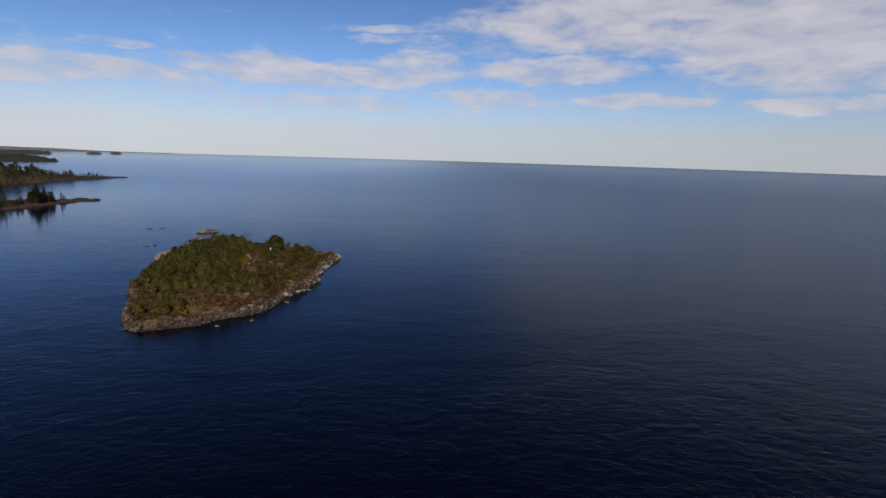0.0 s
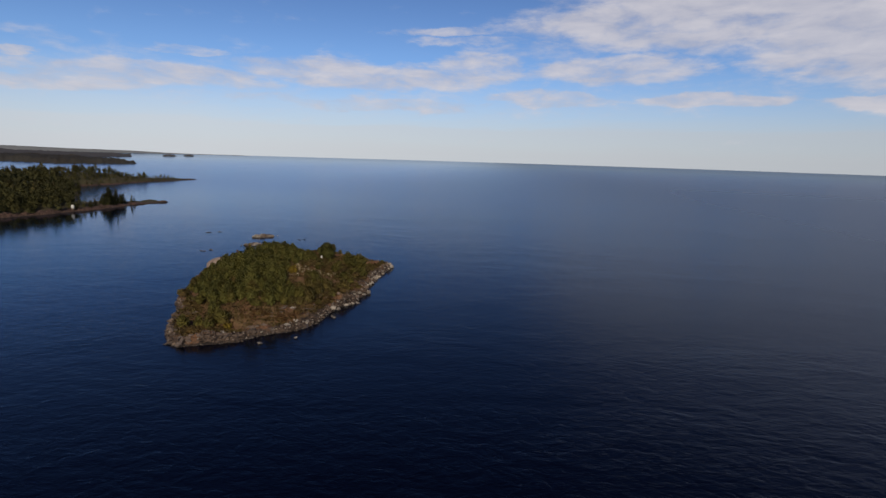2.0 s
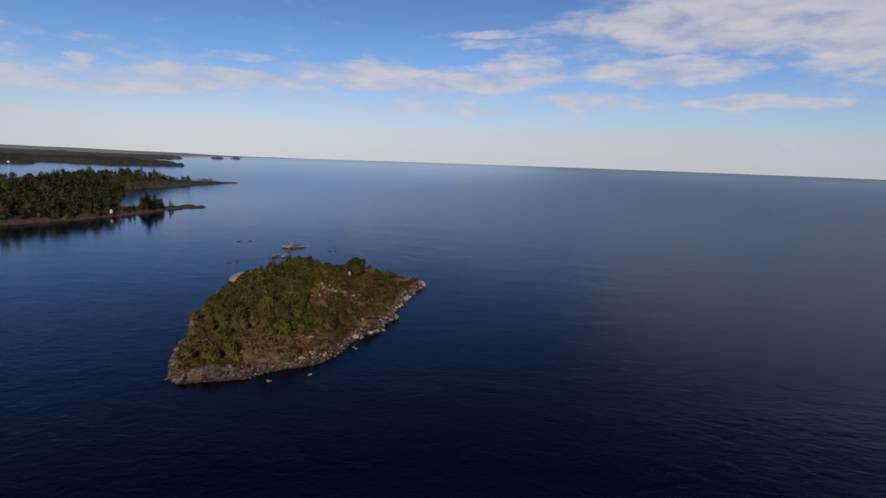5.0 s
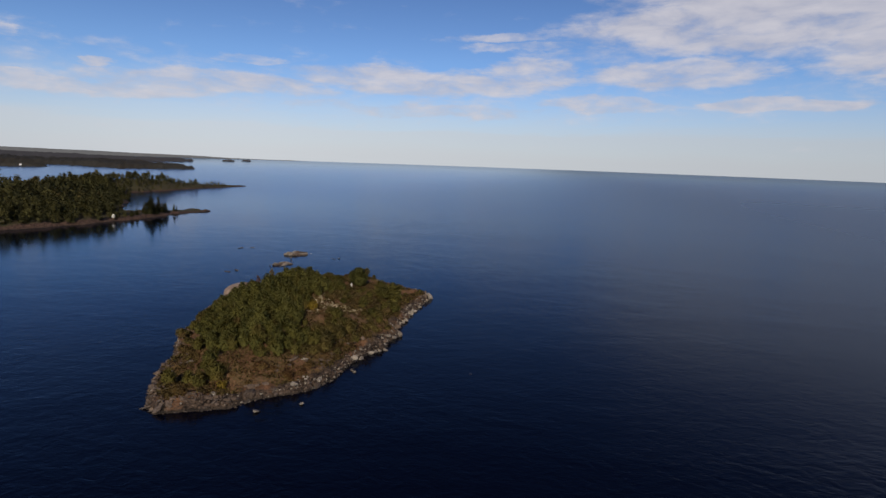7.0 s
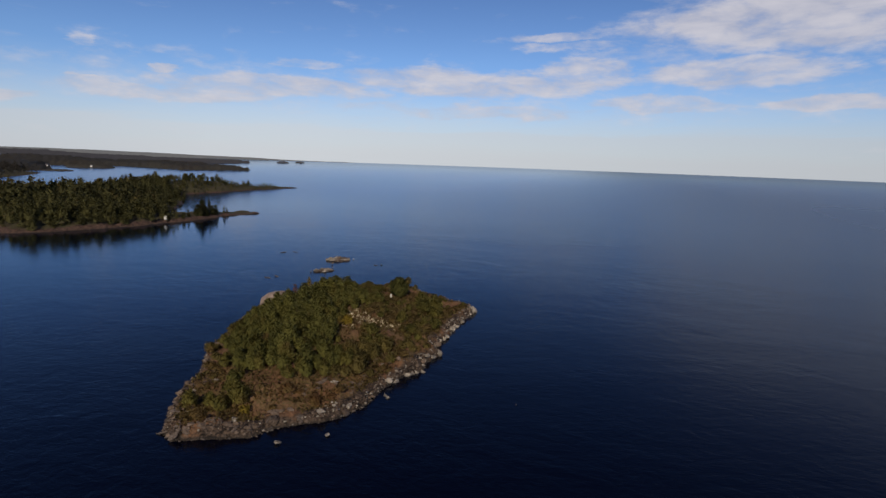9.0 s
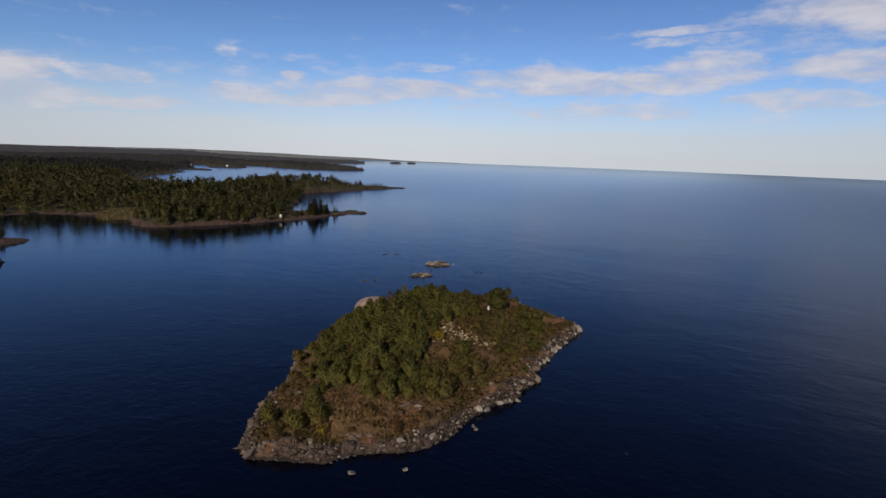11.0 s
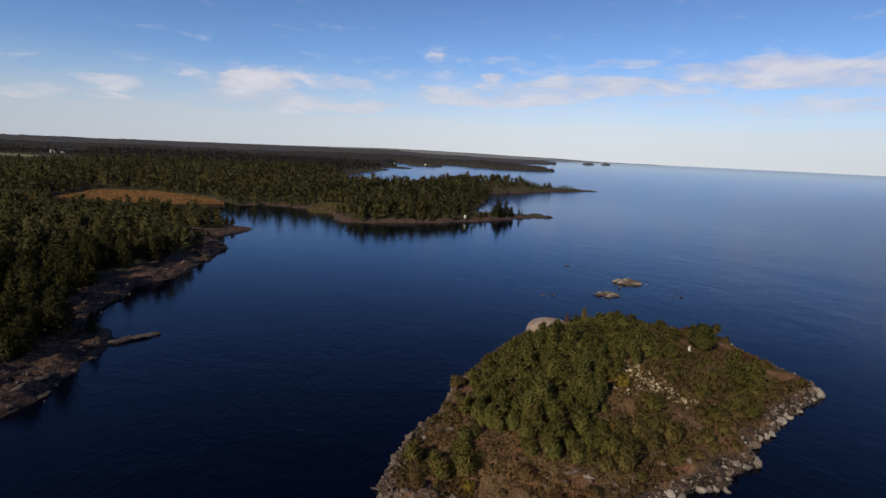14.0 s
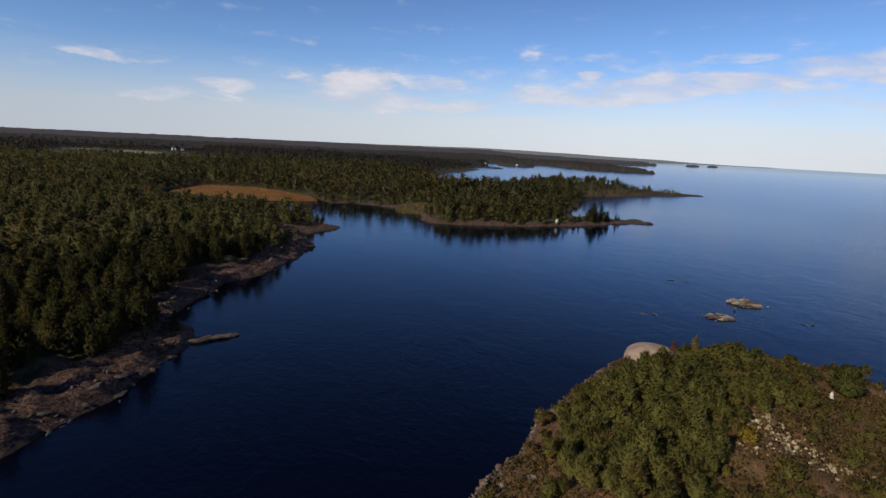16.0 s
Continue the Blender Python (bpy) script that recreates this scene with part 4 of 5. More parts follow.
def island_rocks():
    r = np.random.default_rng(17)
    n = 0
    for x, y in shore_points(ISLAND_EDGE, 1.0, r):
        x, y = x + r.normal() * 1.1, y + r.normal() * 1.1 + (2.0 * r.random() if y < 136 else 0)
        z, d = [float(q[0]) for q in island_height(np.array([x]), np.array([y]))]
        if d < (-0.1 if y < 140 else -0.4) or d > (5.5 if y < 138 else 2.6) or n > 290:
            continue
        right = x > -60
        s = (0.55 + 1.7 * r.random() ** 2.4) * (1.1 if right else 0.95)
        pale = right and r.random() < 0.6
        me = PALE[n % 4] if pale else ROCKS[n % 6]
        put_rock("shore_boulder", me, x, y, max(z, -0.25) + s * 0.08, s, r,
                 "pale lichen-covered boulder at the waterline" if pale else "grey-brown granite boulder at the waterline", "boulders round the island")
        n += 1
    for x, y in shore_points([(-88, 141), (-82.2, 131.5), (-79, 127), (-75, 124), (-71, 126.6), (-63, 131.2), (-59.5, 135.5), (-55.2, 139.4)], 0.55, r)[:-60]:
        x, y = x + r.normal() * 0.5, y + abs(r.normal()) * 1.6 - 0.2
        z, d = [float(q[0]) for q in island_height(np.array([x]), np.array([y]))]
        if d < -0.3 or d > 4.5:
            continue
        s = 0.7 + 1.3 * r.random() ** 2
        ob = put_rock("shore_block", DARK_SLABS[int(r.integers(4))] if r.random() < 0.5 else ROCKS[int(r.integers(6))], x, y, max(z, -0.2) + 0.12 * s, s, r, "angular brown granite block on the islet's point", "blocks of the southern point", (1.1, 0.7, 0.8), "rock")
        ob.rotation_euler = (r.normal() * 0.3, r.normal() * 0.3, radians(35) + r.normal() * 0.5)
    for x, y, s in ((-57.4, 130.6, 1.6), (-50.4, 136.0, 1.2), (-46.9, 167.0, 2.3), (-45.2, 169.2, 1.9), (-44.0, 170.4, 1.5), (-46.2, 154.4, 1.0), (-47.2, 155.2, 1.1)):
        put_rock("lone_boulder", PALE[int(s * 10) % 4], x, y, 0.15, s, r, "pale boulder standing in shallow water off the shore", "lone boulders")
    for i in range(64):
        y = 172 + 64 * (i + 0.7 * r.random()) / 64
        xs = np.arange(-60.0, -36.0, 0.25)
        d = island_height(xs, np.full(len(xs), y))[1]
        x = float(xs[np.argmin(np.abs(d - 0.3 - 2.0 * r.random()) + 10 * (d < -0.5))])
        s = 1.2 + 2.1 * r.random() ** 1.5
        ob = put_rock("sloping_rock", PALE_SLABS[i % 4], x, y, 0.3, s, r, "pale fractured granite rock sloping into the lake", "sloping shore rocks", (1.0, 0.85, 0.75), "rock")
        ob.rotation_euler = (r.normal() * 0.15, 0.12 + r.normal() * 0.12, r.random() * 6.28)
    for x, y, s, q, w in ((-44.9, 225.0, 3.6, 1.15, 0.6), (-47.6, 226.4, 4.2, 0.85, 1.0), (-44.8, 182.4, 4.4, 0.75, 0.8), (-46.6, 180.4, 3.4, 0.7, 1.0), (-47.2, 189, 2.8, 0.7, 1.0), (-49.6, 230.6, 3.2, 0.7, 1.0),
                          (-46.4, 219.4, 3.0, 0.8, 1.0), (-47.2, 207.5, 2.6, 0.7, 1.0), (-47, 212.5, 2.8, 0.8, 1.0), (-46.6, 197.6, 2.8, 0.7, 1.0)):
        ob = put_rock("rock_outcrop", PALE_SLABS[int(x * 7) % 4], x, y, 0.35 * q, s, r, "big pale rounded granite outcrop on the shore", "shore outcrops", (1, w, q), "rock")
        ob.rotation_euler = (r.normal() * 0.08, r.normal() * 0.08, radians(70) + r.normal() * 0.2)


island_rocks()


def scree():
    """The pale lichen stones on the top of the island."""
    r = np.random.default_rng(23)
    for i in range(285):
        u = r.random() ** 1.3
        x, y = -74 + 20 * u + r.normal() * 1.6, 186 + 1.5 * u + r.normal() * 2.8
        if i > 250:
            x, y = -73 + 10 * r.random(), 176 + 8 * r.random()
        z = float(island_height(np.array([x]), np.array([y]))[0][0])
        put_rock("lichen_stone", LICHEN[i % 4], x, y, z + 0.1, 0.4 + 0.95 * r.random() ** 2, r, "pale yellowish lichen-covered stone lying on heath", "lichen stones", category="stone")


scree()


def heath_rocks():
    """Half-buried brown rocks that break through the heath of the southern slope."""
    r = np.random.default_rng(67)
    n = 0
    while n < 130:
        x, y = -96 + 48 * r.random(), 126 + 44 * r.random()
        z, d = [float(q[0]) for q in island_height(np.array([x]), np.array([y]))]
        if d < 2.5 or inside_distance(x, y, CANOPY) > -1 or fbm2(np.array([x]), np.array([y]), 9.0, 3, 83)[0] < -0.12:
            continue
        s = 0.7 + 1.7 * r.random() ** 2.2
        put_rock("heath_rock", ROCKS[n % 6] if n % 9 else PALE[n % 4], x, y, z + 0.02 * s, s, r, "grey-brown rock half buried in the russet heath", "rocks in the heath", (1.2, 0.8, 0.7), "rock")
        n += 1


heath_rocks()


def shore_stones():
    """Small broken stones along the whole waterline of the island."""
    r = np.random.default_rng(61)
    base = [rock_mesh("small_stone", 470 + i, ROCK, 1) for i in range(4)]
    shapes = []
    for me in base:
        v = np.array([q.co[:] for q in me.vertices])
        shapes.append((v, np.array([q.vertices[:] for q in me.polygons])))
    x, y = scatter(-118, -38, 116, 254, 0.54, r)
    z, d = island_height(x, y)
    ok = (d > -0.35) & (inside_distance(x, y, ISLAND_EDGE) > -0.6) & (d < np.where(y < 137, 3.2, np.where(x > -66, 1.7, 2.4)) + 2.4 * fbm2(x, y, 5, 2, 9)) & (r.random(len(x)) < 0.8 - 0.1 * d)
    x, y, z = x[ok], y[ok], z[ok]
    pieces, bright = [], []
    for X, Y, Z in zip(x, y, z):
        v, f = shapes[int(r.integers(4))]
        t, s = r.random() * 6.28, 0.32 + 0.85 * r.random() ** 2.5
        c, q = math.cos(t) * s, math.sin(t) * s
        heap = bright if r.random() < (0.5 if X > -60 else 0.1) else pieces
        heap.append((np.stack([v[:, 0] * c - v[:, 1] * q + X, v[:, 0] * q + v[:, 1] * c + Y, v[:, 2] * s + max(Z, -0.1) + 0.08], -1), f))
    v, f = join(pieces)
    tagged(new("shore_stones", mesh_of("shore_stones", v, f, ROCK)), "small broken stones along the waterline", "stones", kind="stuff")
    v, f = join(bright)
    tagged(new("pale_stones", mesh_of("pale_stones", v, f, PALE_ROCK)), "small pale lichen-covered stones along the waterline", "stones", kind="stuff")


shore_stones()


def dome_rock():
    bm = bmesh.new()
    bmesh.ops.create_icosphere(bm, subdivisions=4, radius=1.0)
    for v in bm.verts:
        p = v.co
        k = 1 + 0.07 * noise.noise(p * 1.4) + 0.02 * noise.noise(p * 5)
        flank = (abs(p.z) ** 0.8 if p.z > 0 else p.z * 0.5)
        v.co = Vector((p.x * 6.6 * k, p.y * 6.3 * k, flank * 4.1 * k))
    ob = tagged(new("dome_rock", bm_mesh(bm, "dome_rock", DOME_ROCK, True)), "smooth rounded dome of tan granite above the pines", "rock")
    ob.location = (-107.2, 206.2, 0.9)
    ob.rotation_euler = (0, 0, radians(60))


dome_rock()


def cairn():
    """White cairn of stacked stones."""
    r = np.random.default_rng(29)
    top = tagged(new("cairn"), "tapered white-painted stone cairn on the heath", "cairn")
    z0 = float(island_height(np.array([-72.0]), np.array([218.0]))[0][0])
    stone = [rock_mesh("stone", 450 + i, PALE_WASH, 1, 0.8, 0.2) for i in range(3)]
    rows = 7
    for i in range(rows):
        u = i / (rows - 1)
        rad, n = 0.72 - 0.46 * u, max(3, int(9 - 6 * u))
        for j in range(n):
            t = (j + 0.5 * (i % 2)) / n * 6.283
            ob = part("stone", stone[(i + j) % 3], top)
            ob.location = (math.cos(t) * rad * 0.72, math.sin(t) * rad * 0.72, 0.16 + i * 0.34)
            ob.scale = (0.75 - 0.15 * u, 0.75 - 0.15 * u, 0.6)
            ob.rotation_euler = (0, 0, r.random() * 6)
    cap = part("cap_stone", stone[0], top)
    cap.location, cap.scale = (0, 0, 2.45), (0.55, 0.55, 0.6)
    core, faces = tube([(0, 0, -0.3), (0, 0, 1.2), (0, 0, 2.45)], [0.72, 0.5, 0.22], 10)
    part("core", mesh_of("core", core, faces, PALE_WASH), top)
    top.location = (-72.0, 218.0, z0)
    top.scale = (0.78, 0.78, 0.9)


cairn()


def skerries():
    r = np.random.default_rng(31)
    big = "low grey skerry breaking the lake surface"
    for x, y, s, st in ((-163.8, 293, 2.4, (1.3, 0.6, 0.26)), (-158.8, 296.8, 2.6, (1.4, 0.5, 0.16)), (-136, 240, 2.6, (1.4, 0.6, 0.2)), (-134, 243.5, 2.4, (1.2, 0.7, 0.3)),
                        (-107, 283, 2.4, (1.6, 0.4, 0.14)), (-105, 285.5, 3.0, (1.8, 0.4, 0.16))):
        put_rock("skerry", SLABS[int(abs(x)) % 4], x, y, 0.08, s, r, big, "skerries", st, "rock")
    put_rock("skerry", SLABS[2], -19.9, 161.3, -0.06, 0.9, r, "small brown rock awash in dark water", "skerries", (1.2, 0.8, 0.4), "rock")
    # the two larger skerries: flat tan slabs split by dark clefts
    for cx, cy, turn, rows in ((-128.2, 287.5, 60, ((-4.0, 8.0, 2.1, 0.9), (-2.1, 12.0, 2.2, 1.35), (0.0, 13.0, 2.3, 1.6), (2.1, 12.5, 2.2, 1.85), (4.0, 10.0, 1.9, 1.6))), (-122.6, 262.2, 68, ((-2.8, 8.0, 1.9, 0.6), (-0.6, 12.0, 1.9, 0.95), (1.4, 10.5, 1.7, 0.95), (3.2, 6.0, 1.5, 0.6)))):
        way = Vector((math.cos(radians(turn)), math.sin(radians(turn)), 0))
        side = Vector((-way.y, way.x, 0))
        for off, long, wide, high in rows:
            for half in (-1, 1):
                at = Vector((cx, cy, 0)) + side * off + way * (half * long * 0.2 + r.normal() * 0.4)
                ob = put_rock("skerry_rock", (PALE_SLABS if r.random() < 0.6 else SLABS)[int(r.integers(4))], at.x, at.y, 0.1, 1.0, r, "flat tan granite rock of a low skerry", "skerry rocks", (long * 0.52, wide * 1.25, high * 1.8), "rock")
                ob.rotation_euler = (r.normal() * 0.06, r.normal() * 0.06, radians(turn) + r.normal() * 0.08)
    for cx, cy, wide, deep, n in ((-128.2, 287.5, 6.0, 7.0, 16), (-122.6, 262, 2.4, 5.0, 12)):
        for i in range(n):
            s = 0.6 + 0.8 * r.random() ** 2
            me = PALE[i % 4] if i % 3 else ROCKS[i % 6]
            put_rock("skerry_stone", me, cx + r.normal() * wide * 0.6, cy + r.normal() * deep * 0.6, 0.25 + 0.5 * r.random(), s, r, "angular pale stone heaped on a low skerry", "skerry stones", category="rock")


skerries()


def mainland_rocks():
    r = np.random.default_rng(37)
    for i, (x, y, s, st) in enumerate(((-168.0, 105.5, 5.2, (1.3, 0.75, 0.3)), (-168.2, 108.5, 5.4, (1.4, 0.72, 0.32)), (-168.4, 111.3, 5.2, (1.4, 0.66, 0.3)), (-168.5, 113.9, 4.8, (1.4, 0.6, 0.28)),
                                       (-168.4, 116.2, 3.4, (1.4, 0.5, 0.3)), (-167.0, 103.2, 5.0, (1.2, 0.9, 0.3)))):
        ob = put_rock("spit_rock", DARK_SLABS[i % 4], x, y, 0.2, s, r, "flat rock of a narrow spit reaching into the bay", "rocks of the spit", st, "rock")
        ob.rotation_euler = (r.normal() * 0.04, r.normal() * 0.04, radians(91) + r.normal() * 0.05)
        ob.scale.z *= 1.3
    n = 0
    near = MAINLAND[2:18]
    for (ax, ay), (bx, by) in zip(near, near[1:]):
        steps = max(1, int(math.hypot(bx - ax, by - ay) / 0.6))
        for i in range(steps):
            u = (i + r.random()) / steps
            x, y = ax + (bx - ax) * u + r.normal() * 3.0 - 2.0, ay + (by - ay) * u + r.normal() * 3.0 - 1.5
            z, d = [float(q[0]) for q in land_height(np.array([x]), np.array([y]))]
            if d < -1.5 or d > 9 or n > 420:
                continue
            s = 0.5 + 1.5 * r.random() ** 3
            if n % 2:
                ledge = put_rock("ledge_rock", DARK_SLABS[n % 4], x, y, max(z, -0.2), 1.4 + 2.4 * r.random() ** 2, r, "broken brown granite ledge on the wooded mainland shore", "ledges of the mainland shore", (1.0, 0.6, 0.32), "rock")
                ledge.rotation_euler = (r.normal() * 0.1, r.normal() * 0.1, math.atan2(by - ay, bx - ax) + r.normal() * 0.25)
                n += 1
                continue
            put_rock("shore_rock", DARK_ROCKS[n % 6], x, y, max(z, -0.2) + 0.05 * s, s, r, "brown granite rock on the wooded mainland shore", "rocks of the mainland shore")
            n += 1


mainland_rocks()

# ---- mainland woods ----
FIELDS = [[(-1228, 112), (-1165, 172), (-1105, 152), (-1165, 92)], [(-1272, 10), (-1288, 88), (-1240, 88), (-1212, 20)]]
shore_pines = family("shore_pine", "brush", [(11.0, 6.0), (9.6, 5.6), (12.0, 6.2), (8.6, 5.2)], 80, 0.62, 6, DIM_PINE,
                     "tall green pine in the wood by the shore", "pine tree", "pines of the near wood", 500)
shore_spruces = family("shore_spruce", "spruce", [(11.6, 5.0), (10.0, 4.6), (8.0, 4.2)], 72, 0.56, 6, SPRUCE,
                       "dark pointed spruce in the wood by the shore", "spruce tree", "spruces of the near wood", 540)


PATCH = [(-397, 277), (-380, 271), (-371, 282), (-371, 293), (-404, 311), (-411, 302), (-414, 290)]


def forest_open(x, y):
    """How freely trees stand: none on bare shore rock, in the reeds or on fields."""
    d = inside_distance(x, y, COAST)
    bare = np.where((y > 255) | (x < -400), 0.5, np.where(x > -169, 18.0, np.where(x > -214, 6.0, 11.5)))
    out = np.where(d > bare * (1 + fbm2(x, y, 18, 3, 61)), 1.0, 0.0)
    out = np.where(inside_distance(x, y, INLET) > 0, 0.0, out)
    tip = inside_distance(x, y, [(-280, 364), (-318, 372), (-345, 396), (-340, 470), (-270, 470)]) > 0
    point = inside_distance(x, y, [(-270, 165), (-300, 168), (-330, 182), (-345, 215), (-300, 215), (-265, 190)]) > 0
    out = np.where(inside_distance(x, y, PATCH) > -3, 0.0, out)
    tail = (y > 742) & (x > -495) & (y < 800)
    return np.where(tip | point | tail, 0.0, out)


def plant_near_wood():
    r = np.random.default_rng(43)
    x, y = scatter(-262, -120, 20, 172, 5.6, r)
    ok = (forest_open(x, y) > 0) & (inside_distance(x, y, COAST) < 46) & (x * 0.62 - y > -330)
    x, y = x[ok], y[ok]
    order = np.argsort(inside_distance(x, y, COAST) + 6 * r.random(len(x)))[:290]
    z = land_height(x, y)[0]
    taken = []
    for i in order:
        fam = shore_pines if r.random() < 0.66 else shore_spruces
        fam.plant(x[i], y[i], z[i] - 0.15, 0.62 + 0.48 * r.random(), r)
        taken.append((x[i], y[i]))
    # young trees and bushes along the wood's edge
    x, y = scatter(-262, -120, 20, 172, 3.4, r)
    d = inside_distance(x, y, COAST)
    z, n = land_height(x, y)[0], 0
    open_wood = forest_open(x, y)
    for i in np.where((x * 0.62 - y > -330) & (open_wood > 0) & (d < 26))[0]:
        if n < 64 and r.random() < 0.3:
            (shore_pines if r.random() < 0.5 else shore_spruces).plant(x[i], y[i], z[i] - 0.1, 0.2 + 0.22 * r.random(), r)
            n += 1
    return np.array(taken)


near_trees = plant_near_wood()


def plant_tips():
    """The few trees that stand free on the two points."""
    r = np.random.default_rng(45)
    for x, y, s in ((-297, 386, 0.9), (-299, 388, 1.3), (-303, 390, 1.1), (-298, 393, 1.0), (-303, 396, 1.2), (-299, 400, 1.0), (-304, 403, 1.05), (-301, 407, 0.9), (-305, 410, 0.8),
                    (-300, 415, 0.5), (-302, 421, 0.35), (-304, 377, 0.45), (-301, 372, 0.6), (-306, 383, 0.7), (-309, 394, 1.0), (-311, 401, 0.9), (-306, 399, 1.1), (-301, 391, 0.9), (-307, 407, 0.8)):
        shore_spruces.plant(x, y, ground_at(x, y) - 0.15, s, r)
    for x, y, s in ((-352, 199, 0.55), (-345, 197, 0.6), (-340, 199, 0.45), (-334, 196, 0.4), (-300, 172, 0.4), (-330, 188, 0.45)):
        shore_pines.plant(x, y, ground_at(x, y) - 0.15, s, r)


def ground_at(x, y):
    return float(land_height(np.array([float(x)]), np.array([float(y)]))[0][0])


plant_tips()


def wood_stuff(name, label, x, y, variants, mat, r, lo, hi):
    """One object that holds a whole stretch of woodland."""
    z = land_height(x, y)[0]
    vs, fs, ws, n = [], [], [], 0
    pick = r.integers(len(variants), size=len(x))
    for k, (v, f, w) in enumerate(variants):
        idx = np.where(pick == k)[0]
        if not len(idx):
            continue
        t = r.random(len(idx)) * 6.283
        s = (lo + (hi - lo) * r.random(len(idx))) * np.clip(np.where(y[idx] > 560, 0.25, 0.55) + inside_distance(x[idx], y[idx], COAST) / 40, 0, 1)
        s = np.where((x[idx] < -352) & (x[idx] > -402) & (y[idx] > 90) & (y[idx] < 215), s * 1.2, s)
        s = np.where((x[idx] < -300) & (x[idx] > -420) & (x[idx] > -352) & (y[idx] > 150) & (y[idx] < 215), s * 0.8, s)
        s = np.where((x[idx] < -850) & (x[idx] > -1460) & (y[idx] > -20) & (y[idx] < 280), s * 0.5, s)
        s = np.where((x[idx] < -500) & (x[idx] > -660) & (y[idx] > 370) & (y[idx] < 490), s * 0.75, s)
        s = np.where(y[idx] > 560, s * 0.78, s)
        s = np.where((x[idx] < -940) & (x[idx] > -1210) & (y[idx] > 0) & (y[idx] < 215), s * 0.5, s)
        c, q = np.cos(t) * s, np.sin(t) * s
        vx = v[None, :, 0] * c[:, None] - v[None, :, 1] * q[:, None] + x[idx][:, None]
        vy = v[None, :, 0] * q[:, None] + v[None, :, 1] * c[:, None] + y[idx][:, None]
        vz = v[None, :, 2] * s[:, None] + z[idx][:, None]
        vs.append(np.stack([vx, vy, vz], -1).reshape(-1, 3))
        t = np.stack([np.cos(t), np.sin(t)])[:, :, None]
        ws.append(np.stack([w[None, :, 0] * t[0] - w[None, :, 1] * t[1], w[None, :, 0] * t[1] + w[None, :, 1] * t[0], np.broadcast_to(w[None, :, 2], vx.shape)], -1).reshape(-1, 3))
        fs.append((f[None] + (np.arange(len(idx)) * len(v))[:, None, None]).reshape(-1, 3) + n)
        n += len(idx) * len(v)
    ob = new(name, mesh_of(name, np.concatenate(vs), np.concatenate(fs), mat, normals=np.concatenate(ws)))
    return tagged(ob, label, "woodland", kind="stuff")


def far_tree(kind, h, w, branches, size, k, seed):
    wood, crown = tree_shape(kind, h, w, branches, size, k, seed, 0.34)
    stem = tube([(0, 0, -0.3), (0, 0, h * 0.9)], [h * 0.016, h * 0.004], 3)
    v, f = join([stem, crown[:2]])
    return v, f, np.concatenate([unit(np.asarray(stem[0]) * np.array([1, 1, 0]) + np.array([0, 0, 0.01])), crown[2]])


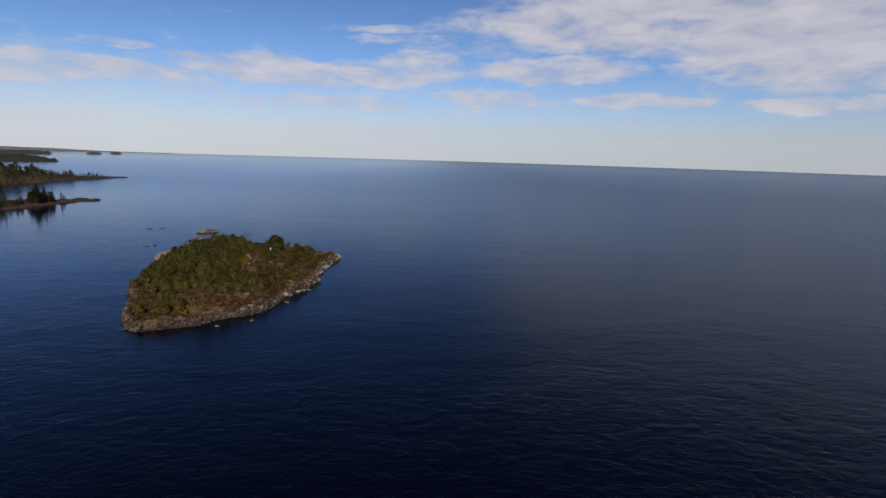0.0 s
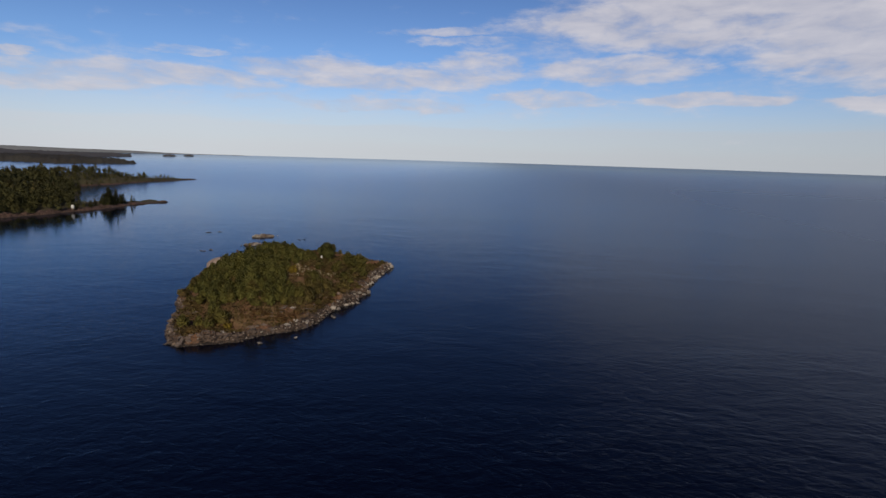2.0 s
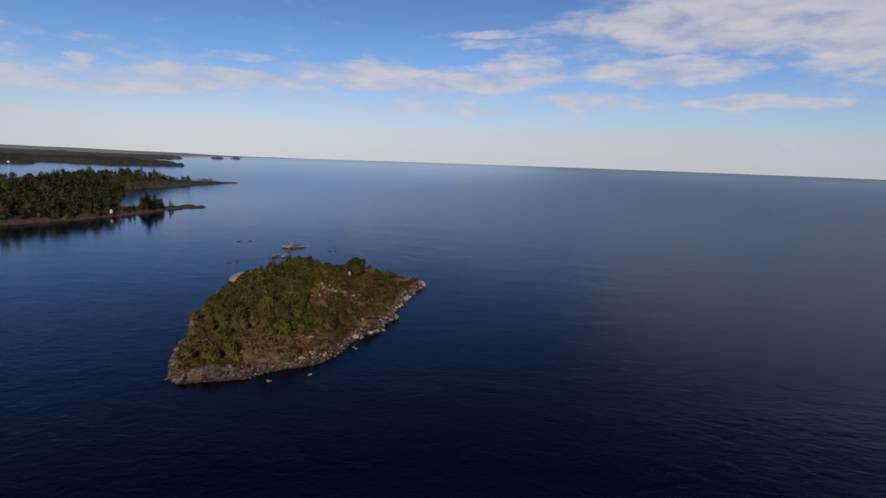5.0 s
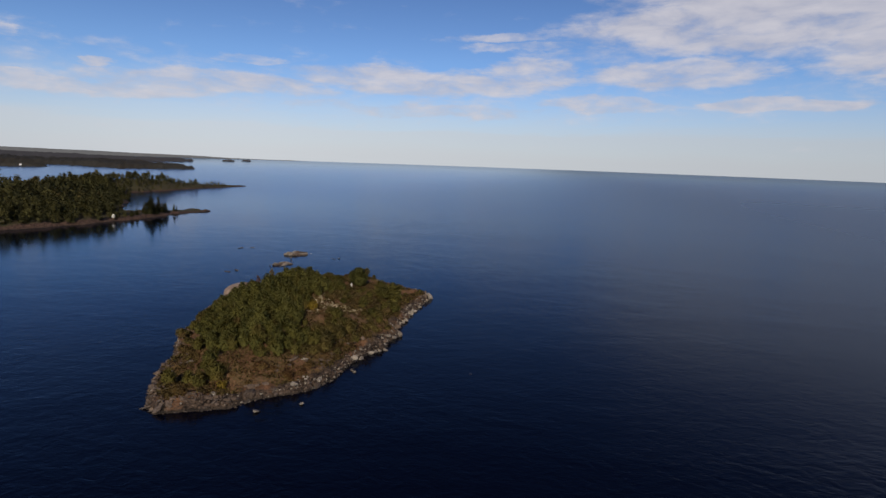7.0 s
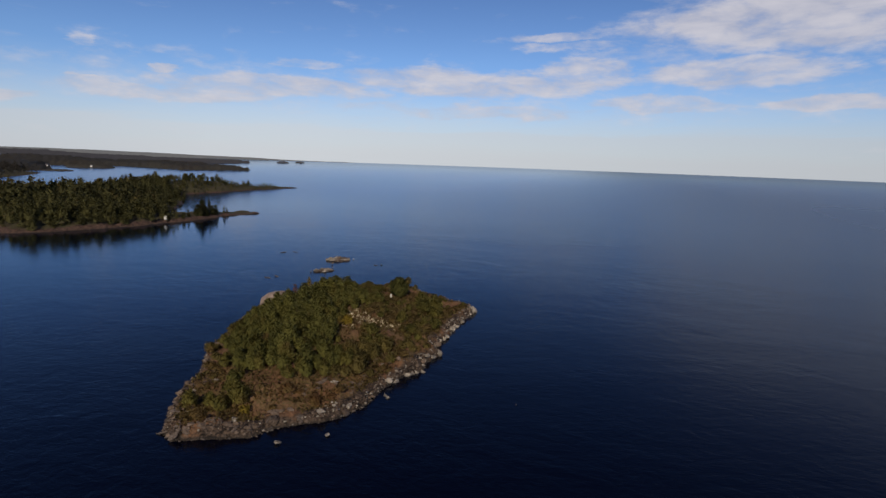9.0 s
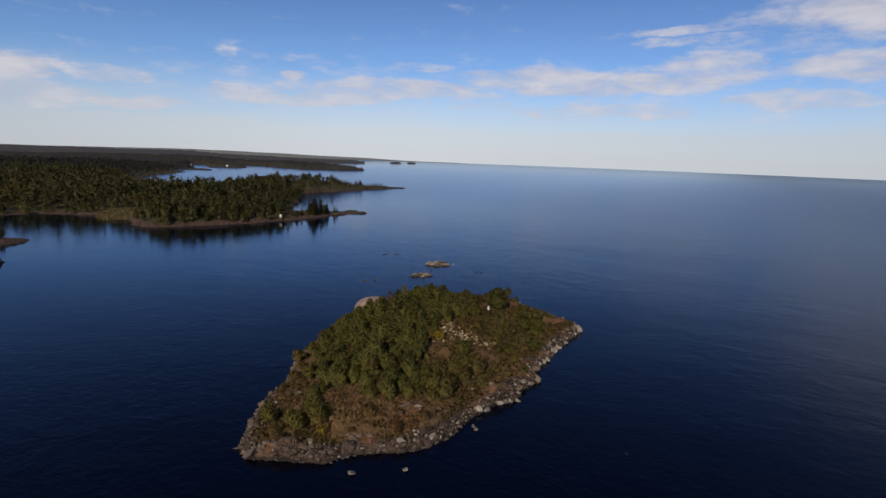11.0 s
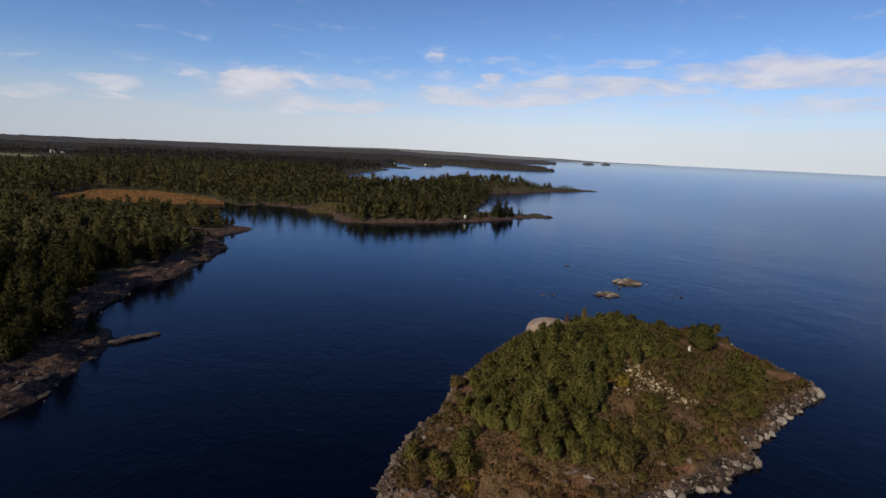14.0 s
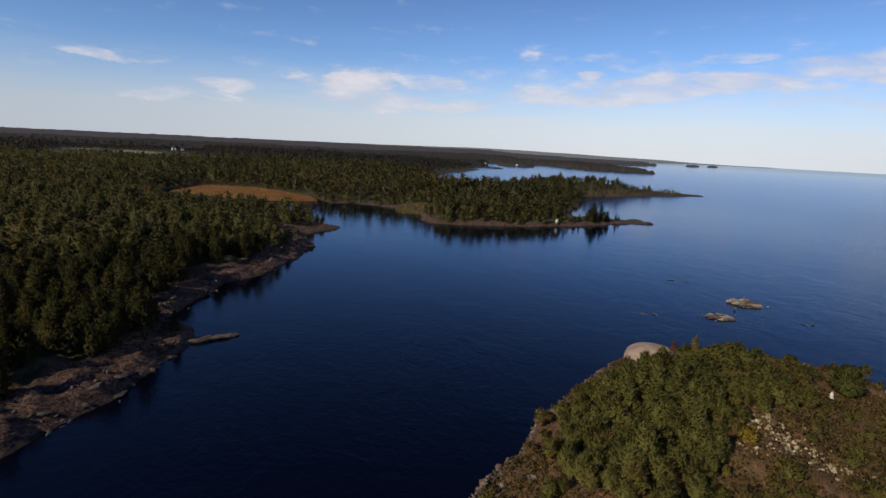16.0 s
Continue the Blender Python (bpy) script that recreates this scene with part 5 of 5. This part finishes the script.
def plant_woods():
    r = np.random.default_rng(47)
    eye = np.array([-27.0, 92.0])

    def seen(x, y):
        a = np.degrees(np.arctan2(-(x - eye[0]), y - eye[1]))
        return (a > 8) & (a < 106)

    mid = [far_tree(k, h, w, 32, 1.15, 3, 600 + i) for i, (k, h, w) in enumerate((("brush", 10.5, 7.2), ("pine", 9.5, 6.8), ("spruce", 12, 5.8), ("spruce", 10, 5.4), ("birch", 9, 6.2), ("brush", 11.8, 7.4)))]
    x, y = scatter(-560, -120, -40, 740, 5.9, r)
    ok = (forest_open(x, y) > 0) & seen(x, y) & ((np.hypot(x, y) < 520) | ((x > -560) & (y > 440)))
    x, y = x[ok], y[ok]
    gap = np.full(len(x), 1e9)
    for tx, ty in near_trees:
        gap = np.minimum(gap, (x - tx) ** 2 + (y - ty) ** 2)
    x, y = x[gap > 8], y[gap > 8]
    split = (y > 255)
    close = np.hypot(x - eye[0], y - eye[1]) < 215
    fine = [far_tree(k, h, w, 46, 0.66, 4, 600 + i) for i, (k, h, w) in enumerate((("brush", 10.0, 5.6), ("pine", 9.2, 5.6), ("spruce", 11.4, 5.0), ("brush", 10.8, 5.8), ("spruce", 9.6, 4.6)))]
    # close trees get a darker leaf colour than the rest; the dimming is painted
    wood_stuff("near_wood", "dense pine and spruce wood above the granite slabs", x[close & ~split], y[close & ~split], fine, DIM_PINE, r, 0.6, 1.12)
    wood_stuff("shore_wood", "dense pine and spruce wood behind the rocky shore", x[~close & ~split], y[~close & ~split], mid, WOODS, r, 0.6, 1.12)
    wood_stuff("headland_wood", "dense dark conifers on the low headland", x[split], y[split], mid, WOODS, r, 0.55, 1.08)
    far = [far_tree(k, h, w, 10, 1.8, 2, 620 + i) for i, (k, h, w) in enumerate((("pine", 12, 5.8), ("spruce", 13, 5), ("spruce", 11, 4.6), ("birch", 11, 5.4), ("pine", 14, 6)))]
    x, y = scatter(-1000, -120, -160, 800, 7.5, r)
    d = np.hypot(x, y)
    ok = (forest_open(x, y) > 0) & seen(x, y) & (d >= 520) & (d < 960) & ~((x > -560) & (y > 440))
    wood_stuff("bay_wood", "mixed conifer forest behind the reed bay", x[ok], y[ok], far, WOODS, r, 0.7, 1.35)
    x, y = scatter(-1520, -400, -240, 1300, 10.4, r)
    d = np.hypot(x, y)
    field = (inside_distance(x, y, FIELDS[0]) > -4) | (inside_distance(x, y, FIELDS[1]) > -4) | (inside_distance(x, y, [(-1440, 190), (-1440, 250), (-1290, 228), (-1290, 188)]) > 0)
    ok = (forest_open(x, y) > 0) & seen(x, y) & (d >= 960) & (d < 1500) & ~field
    wood_stuff("inland_wood", "far mixed forest stretching inland", x[ok], y[ok], far, HAZED_FARWOODS, r, 0.85, 1.3)


plant_woods()


def reed_bed():
    r = np.random.default_rng(53)
    x, y = scatter(-632, -455, 118, 250, 0.62, r)
    ok = inside_distance(x, y, REED_EDGE) + 3 * fbm2(x, y, 10, 3, 3) > 0
    x, y = x[ok], y[ok]
    c = np.stack([x, y, np.full(len(x), 0.9)], -1)
    v, f, q = sprays(c, np.tile([0, 0, 2.6], (len(c), 1)), 0.75, 3, r, 0.24)
    tagged(new("reed_bed", mesh_of("reed_bed", v, f, REED, normals=q)), "wide bed of dry orange-brown reeds in the inlet", "reeds", kind="stuff")
    x, y = scatter(-420, -366, 264, 316, 0.9, r)
    ok = inside_distance(x, y, PATCH) + 2 * fbm2(x, y, 6, 3, 4) > 0
    x, y = x[ok], y[ok]
    c = np.stack([x, y, np.maximum(land_height(x, y)[0], 0.2) + 0.7], -1)
    v, f, q = sprays(c, np.tile([0, 0, 2.6], (len(c), 1)), 0.75, 3, r, 0.24)
    tagged(new("reed_patch", mesh_of("reed_patch", v, f, STRAW, normals=q)), "small patch of straw-coloured reeds by the headland", "reeds", kind="stuff")


reed_bed()


def meadow(edge):
    """Hay meadow draped over the rise."""
    xs, ys = np.arange(-1300, -1090, 4.0), np.arange(0, 190, 4.0)
    x, y = np.meshgrid(xs, ys)
    z = land_height(x, y)[0] + 0.4
    v, f = compact(np.stack([x, y, z], -1).reshape(-1, 3), grid_faces(len(ys), len(xs), inside_distance(x, y, edge) > 0))
    tagged(new("meadow", mesh_of("meadow", v, f, MEADOW, True)), "pale green hay meadow between far woods", "field", kind="structure")


for field_edge in FIELDS:
    meadow(field_edge)


def house(x, y, z, w, l, h, turn, label):
    top = tagged(new("house"), label, "house", "far houses")
    bm = bmesh.new()
    bmesh.ops.create_cube(bm, size=1)
    bmesh.ops.scale(bm, vec=(w, l, h), verts=bm.verts)
    bmesh.ops.translate(bm, vec=(0, 0, h / 2), verts=bm.verts)
    part("wall", bm_mesh(bm, "wall", WHITE), top)
    e = 0.4
    v = [(-w / 2 - e, -l / 2 - e, h), (w / 2 + e, -l / 2 - e, h), (w / 2 + e, l / 2 + e, h), (-w / 2 - e, l / 2 + e, h), (0, -l / 2 - e, h + w * 0.4), (0, l / 2 + e, h + w * 0.4)]
    f = [(0, 1, 4), (2, 3, 5), (1, 2, 5), (1, 5, 4), (3, 0, 4), (3, 4, 5), (0, 2, 1), (0, 3, 2)]
    part("roof", mesh_of("roof", v, f, ROOF), top)
    for s in (-1, 1):
        for i in (-1, 0, 1):
            bm = bmesh.new()
            bmesh.ops.create_cube(bm, size=1)
            bmesh.ops.scale(bm, vec=(0.12, 1.0, 1.3), verts=bm.verts)
            ob = part("window", bm_mesh(bm, "window", GLASS), top)
            ob.location = (s * (w / 2 + 0.02), i * l * 0.28, h * 0.55)
    top.location, top.rotation_euler = (x, y, z), (0, 0, radians(turn))


house(-1225, 962, 2.0, 8, 12, 6, 30, "white house on the far point of the bay")
house(-1262, 1102, 3.0, 5, 6, 3, 40, "small pale house on a wooded islet")
house(-1420, 212, ground_at(-1420, 212), 7, 12, 5.5, 95, "white farmhouse among the far woods")
house(-1426, 231, ground_at(-1426, 231), 5, 7, 4, 95, "white farm building among the far woods")


def beacon():
    """White day mark: a tapered boarded body on a stone foot with a small cap."""
    top = tagged(new("day_beacon"), "small white wooden day beacon on the headland shore", "beacon")
    foot, ff = tube([(0, 0, -1.0), (0, 0, 0.5)], [1.6, 1.4], 12)
    part("stone_foot", mesh_of("stone_foot", foot, ff, ROCK), top)
    w0, w1, h = 1.2, 0.8, 3.0
    for k in range(4):
        t = radians(90 * k)
        c, s = math.cos(t), math.sin(t)
        v = []
        for (a, z, w) in ((-1, 0.5, w0), (1, 0.5, w0), (1, 0.5 + h, w1), (-1, 0.5 + h, w1)):
            for off in (0, -0.08):
                px, py = a * w, w + off
                v.append((px * c - py * s, px * s + py * c, z))
        f = [(0, 2, 4, 6), (1, 7, 5, 3), (0, 1, 3, 2), (2, 3, 5, 4), (4, 5, 7, 6), (6, 7, 1, 0)]
        part("side_board", mesh_of("side_board", v, f, WHITE), top)
    cap, cf = tube([(0, 0, 3.5), (0, 0, 3.62), (0, 0, 4.1)], [1.25, 1.25, 0.08], 4)
    part("cap", mesh_of("cap", cap, cf, WHITE), top)
    top.location = (-301, 356, ground_at(-301, 356) + 0.3)
    top.scale = (0.75, 0.75, 0.7)


beacon()
